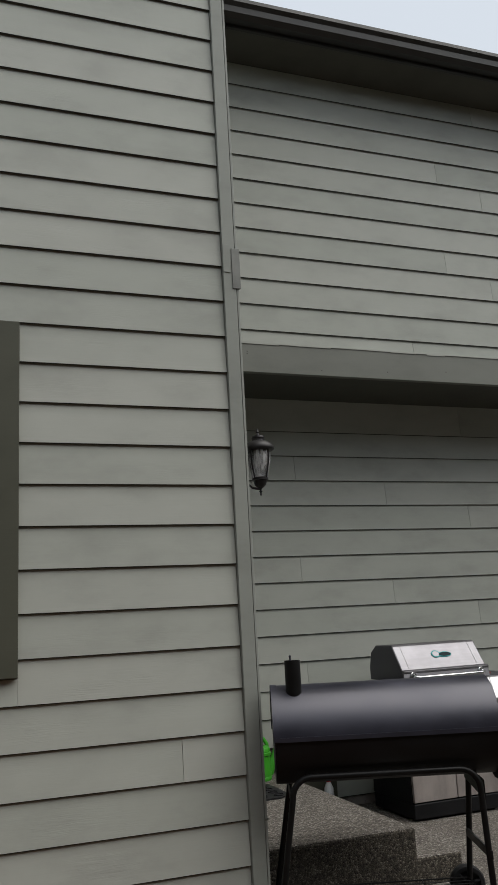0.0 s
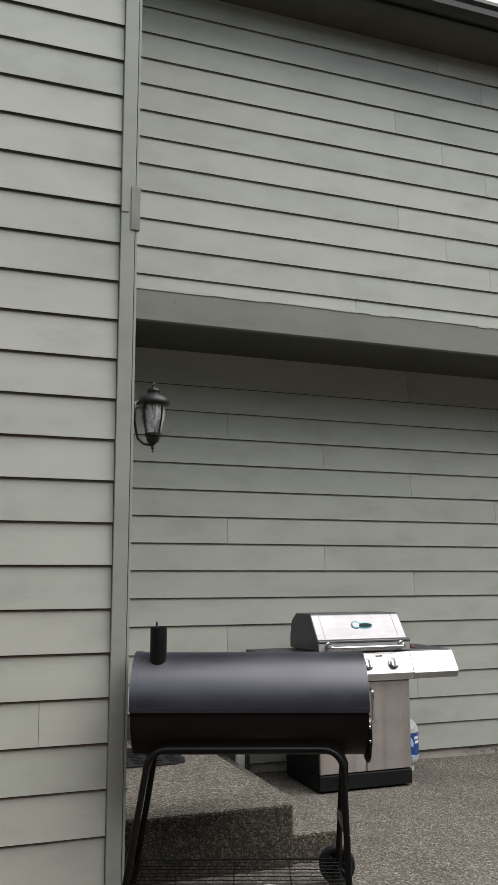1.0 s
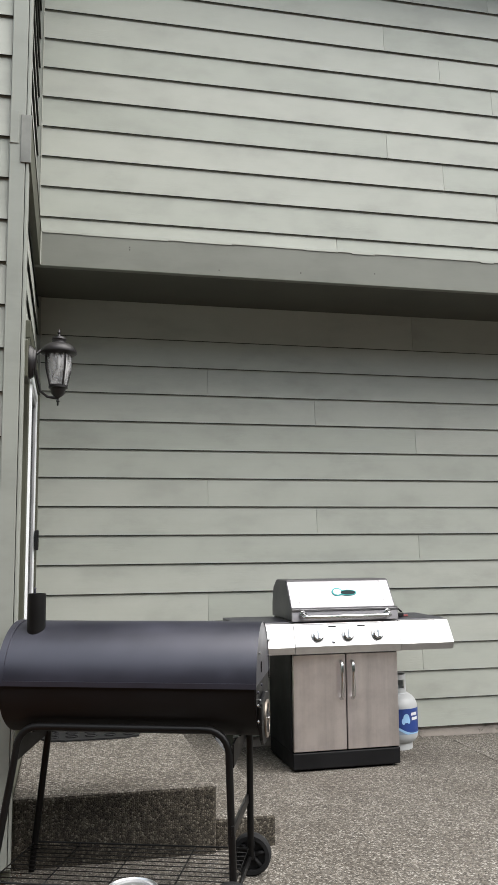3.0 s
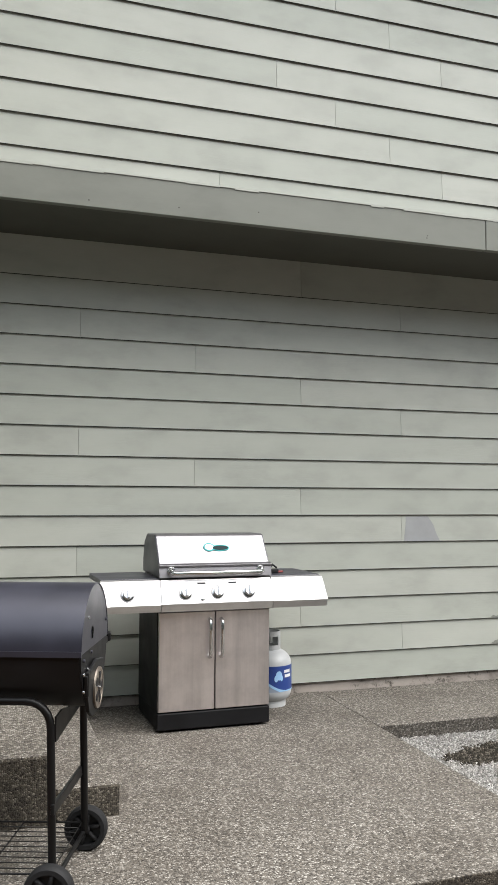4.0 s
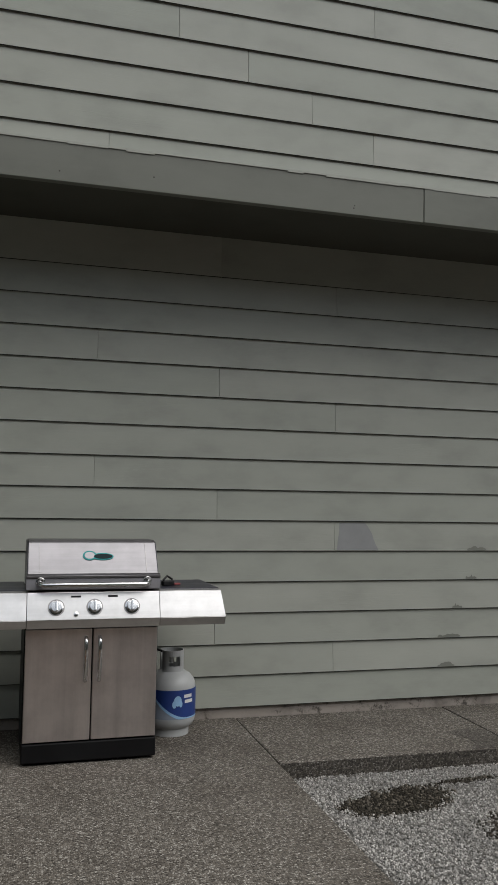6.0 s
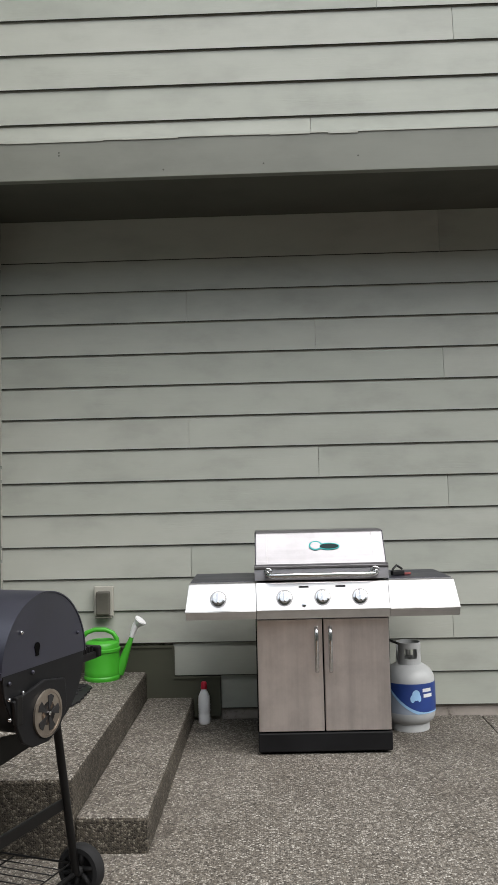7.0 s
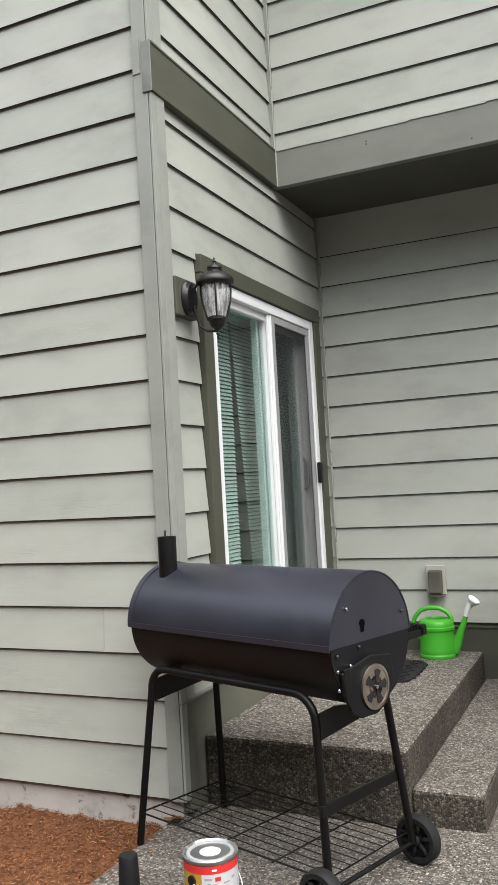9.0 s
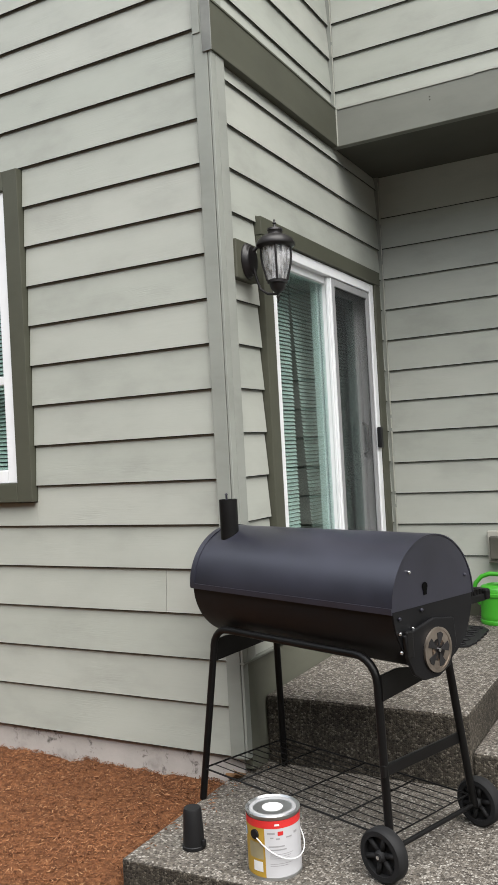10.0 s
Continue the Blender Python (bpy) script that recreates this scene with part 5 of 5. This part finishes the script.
# doormat on the landing
dm = thing("door_mat", "black rubber doormat with a scalloped edge", "doormat", pose(0.34, 1.37, LAND_Z + 0.001, 0, 0, 0))
edge = []
for i in range(96):
    a = 2 * math.pi * i / 96
    c, s = math.cos(a), math.sin(a)
    k = (abs(c) ** 5 + abs(s) ** 5) ** -0.2
    w = 1 + 0.018 * math.sin(24 * a)
    edge.append((0.27 * k * c * w, 0.25 * k * s * w))
part("mat", slab_poly(B(), edge, "z", 0.0, 0.009), RUBBER, dm)
for i in range(5):
    for j in range(5):
        x, y = -0.2 + 0.1 * i, -0.18 + 0.09 * j
        part("scroll", tube(B(), [(x + 0.03 * math.cos(a / 6 * 2 * math.pi), y + 0.03 * math.sin(a / 6 * 2 * math.pi), 0.012) for a in range(7)], 0.004, 5), RUBBER, dm)


# ---------------------------------------------------------------- loose ground: bark, gravel
def mass(name, label, category, material, verts, faces):
    me = bpy.data.meshes.new(name)
    me.from_pydata(verts, [], faces)
    me.materials.append(material)
    return tagged(new(name, me), label, category, kind="stuff")


def bed_height(x, y):
    """Top of the mulch: a low bank along the wall, hollows and lumps."""
    zz = -0.08 + 0.03 * math.exp(-(y / 0.3) ** 2) - 0.03 * max(0.0, -y - 0.5)
    zz += 0.02 * noise.noise(Vector((x * 2.6, y * 2.6, 3.0))) + 0.02 * noise.noise(Vector((x * 8, y * 8, 1.0)))
    return zz + 0.01 * noise.noise(Vector((x * 22, y * 22, 0.0)))


def bark():
    g = np.random.default_rng(3)
    V, F = [], []
    for i in range(70000):
        x, y = g.uniform(-2.3, -0.03), g.uniform(-1.6, 0.03)
        if x > -0.075 and y > -0.775:
            continue
        big = g.random() ** 2
        zz = bed_height(x, y) + g.uniform(-0.004, 0.012)
        ln, wd = 0.003 + 0.0095 * big * g.uniform(0.5, 1), g.uniform(0.0007, 0.0016) + 0.0006 * big
        a, p = g.uniform(0, 2 * math.pi), g.normal(0, 0.35)
        d = np.array((math.cos(a) * math.cos(p), math.sin(a) * math.cos(p), math.sin(p))) * ln
        s = np.array((-math.sin(a), math.cos(a), g.normal(0, 0.4))) * wd
        u = np.array((0, 0, 1)) * wd * 0.8
        c = np.array((x, y, zz))
        b = len(V)
        bow = u * g.uniform(-1.5, 2.5)
        for q in (c - d - s, c - d + s, c - d + u, c - s + bow, c + s + bow, c + u * 1.2 + bow, c + d - s * 0.4, c + d + s * 0.4, c + d + u * 0.5):
            V.append(tuple(q))
        for k in (0, 3):
            F += [(b + k, b + k + 3, b + k + 4, b + k + 1), (b + k + 1, b + k + 4, b + k + 5, b + k + 2), (b + k + 2, b + k + 5, b + k + 3, b + k)]
    mass("bark_mulch", "loose orange-brown shredded bark mulch beside the house", "mulch", BARK, V, F)
    V, F = [], []
    n, m = 150, 120
    for j in range(m + 1):
        for i in range(n + 1):
            x, y = -2.8 + (2.8 - 0.068) * i / n, -2.2 + 2.22 * j / m
            V.append((x, y, bed_height(x, y) - 0.003))
    for j in range(m):
        for i in range(n):
            q = j * (n + 1) + i
            F.append((q, q + 1, q + n + 2, q + n + 1))
    mass("mulch_bed", "bed of matted bark under the loose shreds", "mulch", SOIL, V, F)


bark()
g2 = np.random.default_rng(8)
V, F = [], []
for i in range(70):
    x, y = -0.06 + abs(g2.normal(0, 0.05)), g2.uniform(-0.7, 0.1)
    a, ln, wd = g2.uniform(0, 6.28), g2.uniform(0.004, 0.013), g2.uniform(0.001, 0.002)
    d, q = (math.cos(a) * ln, math.sin(a) * ln), (-math.sin(a) * wd, math.cos(a) * wd)
    b = len(V)
    V += [(x - d[0], y - d[1], 0.001), (x + q[0], y + q[1], 0.001), (x + d[0], y + d[1], 0.002), (x - q[0], y - q[1], 0.001), (x, y, 0.004)]
    F += [(b, b + 3, b + 4), (b + 3, b + 2, b + 4), (b + 2, b + 1, b + 4), (b + 1, b, b + 4)]
mass("stray_bark", "stray bark shreds on the edge of the patio", "mulch", BARK, V, F)


def gravel():
    g = np.random.default_rng(11)
    octa = np.array(((1, 0, 0), (-1, 0, 0), (0, 1, 0), (0, -1, 0), (0, 0, 1), (0, 0, -1)), float)
    tri = ((0, 2, 4), (2, 1, 4), (1, 3, 4), (3, 0, 4), (2, 0, 5), (1, 2, 5), (3, 1, 5), (0, 3, 5))
    sets = {"light": ([], []), "dark": ([], [])}
    for i in range(42000):
        x, y = g.uniform(2.73, 4.5), g.uniform(-0.5, 1.07)
        p, q = x - 3.15, y - 0.62
        wob = 0.05 * noise.noise(Vector((x * 9, y * 9, 5.0)))
        e = ((0.93 * p + 0.36 * q) / (0.31 + wob)) ** 2 + ((0.93 * q - 0.36 * p) / (0.165 + wob)) ** 2
        e2 = ((x - 3.68) / (0.36 + wob)) ** 2 + ((y - 0.1) / (0.3 + wob)) ** 2
        e3 = ((x - 3.62) / (0.24 + wob)) ** 2 + ((y - 0.84 - 0.12 * (x - 3.62)) / (0.035 + 0.5 * wob)) ** 2
        jit = g.uniform(0.7, 1.3)
        dark = min(e, e2, e3) < jit
        V, F = sets["dark" if dark else "light"]
        r = g.uniform(0.0045, 0.011) if dark else g.uniform(0.003, 0.0085)
        pts = octa * g.uniform(0.55, 1.1, (6, 3)) * r
        q = np.linalg.qr(g.normal(size=(3, 3)))[0]
        rise = 0.07 * min(1.0, max(0.0, (1.0 - y) / 1.1)) - (0.002 if dark else 0)
        pts = pts @ q + np.array((x, y, -0.086 + rise + g.uniform(0, 0.008)))
        b = len(V)
        V += [tuple(p) for p in pts]
        F += [(b + t0, b + t1, b + t2) for t0, t1, t2 in tri]
    mass("gravel_stones", "loose pale grey crushed gravel beside the patio", "gravel", STONES, *sets["light"])
    mass("gravel_stones_damp", "damp dark patch of gravel beside the patio", "gravel", DARK_STONES, *sets["dark"])
    bm = B()
    vs = []
    for y in (-3.0, -1.2, -0.2, 0.4, 0.8, 1.073):
        rise = 0.07 * min(1.0, max(0.0, (1.0 - y) / 1.1))
        vs.append([bm.verts.new((x, y, -0.094 + rise)) for x in (2.718, 4.0, EAST)])
    for p, q in zip(vs, vs[1:]):
        for i in range(2):
            bm.faces.new((p[i], p[i + 1], q[i + 1], q[i]))
    tagged(new("gravel_bed", finish(bm, "gravel_bed", GRIT)), "grey grit under the gravel", "gravel", kind="stuff")


gravel()
stain = [(3.845, 1.4), (3.9, 1.435), (3.97, 1.44), (4.03, 1.435), (4.072, 1.39), (4.074, 1.2), (4.072, 1.084), (3.8, 1.084), (3.83, 1.13), (3.875, 1.18), (3.885, 1.25), (3.86, 1.31), (3.84, 1.36)]
bm = slab_poly(B(), stain, "z", -0.0025, -0.001)
setting("damp_stain", bm, AGG_WET, "damp stain on the paving", "stain")
bm = slab_poly(B(), [(1.175 + 0.05 * math.cos(a / 16 * 6.2832) * (1 + 0.25 * math.sin(a * 2.1)), 1.72 + 0.05 * math.sin(a / 16 * 6.2832) * (1 + 0.25 * math.cos(a * 1.3))) for a in range(16)], "z", 0.0005, 0.0022)
setting("drip_stain", bm, AGG_WET, "small dark stain on the paving", "stain")


# ---------------------------------------------------------------- lap siding, board by board
def plank(parent, axis, a0, a1, z0, z1, face, out, low=None, high=None, onto=None):
    """One lap board; its lower edge stands proud. face: the wall's plane; out: the way it faces along the other axis."""
    lap = 0.03
    o = out
    prof = [(face + o * 0.0192, z0 + 0.0002), (face + o * 0.023, z0 + 0.0043), (face + o * 0.0085, z1 + lap), (face + o * 0.001, z1 + lap), (face + o * 0.0115, z0 + 0.011)]
    if low is not None or high is not None:
        # a board notched round a casing keeps the slope of the whole board
        zl, zh = max(z0 + 0.0042, low or 0), min(z1 + lap, high or 99)

        def slope(z):
            return 0.0225 - (0.0225 - 0.0085) * (z - z0 - 0.0042) / (z1 + lap - z0 - 0.0042)
        first = [(face + o * 0.0195, z0 + 0.0005), (face + o * slope(zl), zl)] if low is None else [(face + o * 0.006, zl), (face + o * slope(zl), zl)]
        prof = [*first, (face + o * slope(zh), zh), (face + o * 0.001, zh), (face + o * 0.003, zl + 0.004)]
    pts = prof
    bm = B()
    if axis == "x":
        v0 = [bm.verts.new((a0, p, q)) for p, q in pts]
        v1 = [bm.verts.new((a1, p, q)) for p, q in pts]
    else:
        v0 = [bm.verts.new((p, a0, q)) for p, q in pts]
        v1 = [bm.verts.new((p, a1, q)) for p, q in pts]
    bm.faces.new(v0)
    bm.faces.new(list(reversed(v1)))
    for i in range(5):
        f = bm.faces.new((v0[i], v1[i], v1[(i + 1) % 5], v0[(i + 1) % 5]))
        # Chamfer and underside are coloured dark to draw the lap's shadow.
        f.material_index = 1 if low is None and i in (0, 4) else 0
    bmesh.ops.recalc_face_normals(bm, faces=bm.faces)
    me = bpy.data.meshes.new("board")
    bm.to_mesh(me)
    bm.free()
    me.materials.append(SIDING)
    me.materials.append(LAP_SHADE)
    if onto is not None:
        # the rest of a notched board joins its first piece
        both = B()
        both.from_mesh(onto.data)
        both.from_mesh(me)
        both.to_mesh(onto.data)
        both.free()
        bpy.data.meshes.remove(me)
        return onto
    ob = new("board", me)
    ob.parent = parent
    return ob


def course(parent, axis, a0, a1, z0, z1, face, out, joints=(), low=None, high=None):
    cuts = [a0, *sorted(j for j in joints if a0 + 0.05 < j < a1 - 0.05), a1]
    for p, q in zip(cuts, cuts[1:]):
        gap = 0.0 if low is not None or high is not None else 0.001
        plank(parent, axis, p + gap, q - gap, z0, z1, face, out, low, high)


def line(k, base=0.083, height=0.1827):
    return base + height * k


for k in range(32):
    z0 = line(k) if k else 0.068
    z1 = line(k + 1)
    # front wall, cut for the window
    js = [-0.354, -4.01] if k == 3 else [-1.42 - 0.45 * (k % 4)]
    lo, hi = WX0 - 0.1, WX1 + 0.1
    if z1 > WZ0 - 0.1 and z0 < WZ1 + 0.1:
        if z0 < WZ0 - 0.1:
            course(wall_front, "x", lo - 0.002, hi + 0.002, z0, z1, 0, -1, js, high=WZ0 - 0.105)
        elif z1 > WZ1 + 0.1:
            course(wall_front, "x", lo - 0.002, hi + 0.002, z0, z1, 0, -1, js, low=WZ1 + 0.102)
        course(wall_front, "x", WEST, lo - 0.002, z0, z1, 0, -1, js)
        course(wall_front, "x", hi + 0.002, -0.071, z0, z1, 0, -1, js)
    else:
        course(wall_front, "x", WEST, -0.071, z0, z1, 0, -1, js)
    # side wall, cut for the door
    end = BACK - 0.037 if z0 < BELT0 else UPPER - 0.037
    if z0 > BELT1 - 0.1 or z1 < BELT0 + 0.15:
        y0, y1 = DY0 - 0.103, DY1 + 0.1
        if z0 < 0.42:
            pass
        elif z1 <= DZ1 + 0.02:
            course(wall_side, "y", 0.072, y0 - 0.002, z0, z1, 0, 1)
            course(wall_side, "y", y1 + 0.002, end, z0, z1, 0, 1)
        elif z0 < DZ1 + 0.09:
            whole = plank(wall_side, "y", 0.072, y0 - 0.002, z0, z1, 0, 1)
            plank(wall_side, "y", y1 + 0.002, end, z0, z1, 0, 1, onto=whole)
            if z1 > DZ1 + 0.1:
                plank(wall_side, "y", y0 - 0.002, y1 + 0.002, z0, z1, 0, 1, low=DZ1 + 0.092, onto=whole)
        else:
            top = min(z1, BELT0 - 0.02) if z0 < BELT0 else z1
            course(wall_side, "y", 0.072, end, max(z0, BELT1 - 0.05) if z0 > BELT0 else z0, top, 0, 1)

JOINTS = {0: 1.10, 1: 3.336, 2: 2.58, 3: 1.845}
for k in range(16):
    z0 = line(k, 0.0615, 0.185)
    z1 = line(k + 1, 0.0615, 0.185)
    if k == 15:
        continue
    if k == 14:
        z1 = BELT0 - 0.018
    j = JOINTS[k % 4]
    start = 1.257 if z0 < 0.2 else 0.985 if z0 < 0.3 else SIDE + 0.031
    course(wall_back, "x", start, EAST, z0, z1, BACK, -1, [j - 3.66, j, j + 3.66, j + 7.32])

U0 = 3.196
course(wall_upper, "x", SIDE + 0.031, EAST, BELT1 - 0.02, U0, UPPER, -1, [1.816, 5.47])
for k in range(11):
    z0 = U0 + 0.1855 * k
    j = (3.3, 2.928, 2.557, 2.17)[k % 4]
    course(wall_upper, "x", SIDE + 0.031, EAST, z0, min(z0 + 0.1855, 5.205), UPPER, -1, [j, j + 3.66])
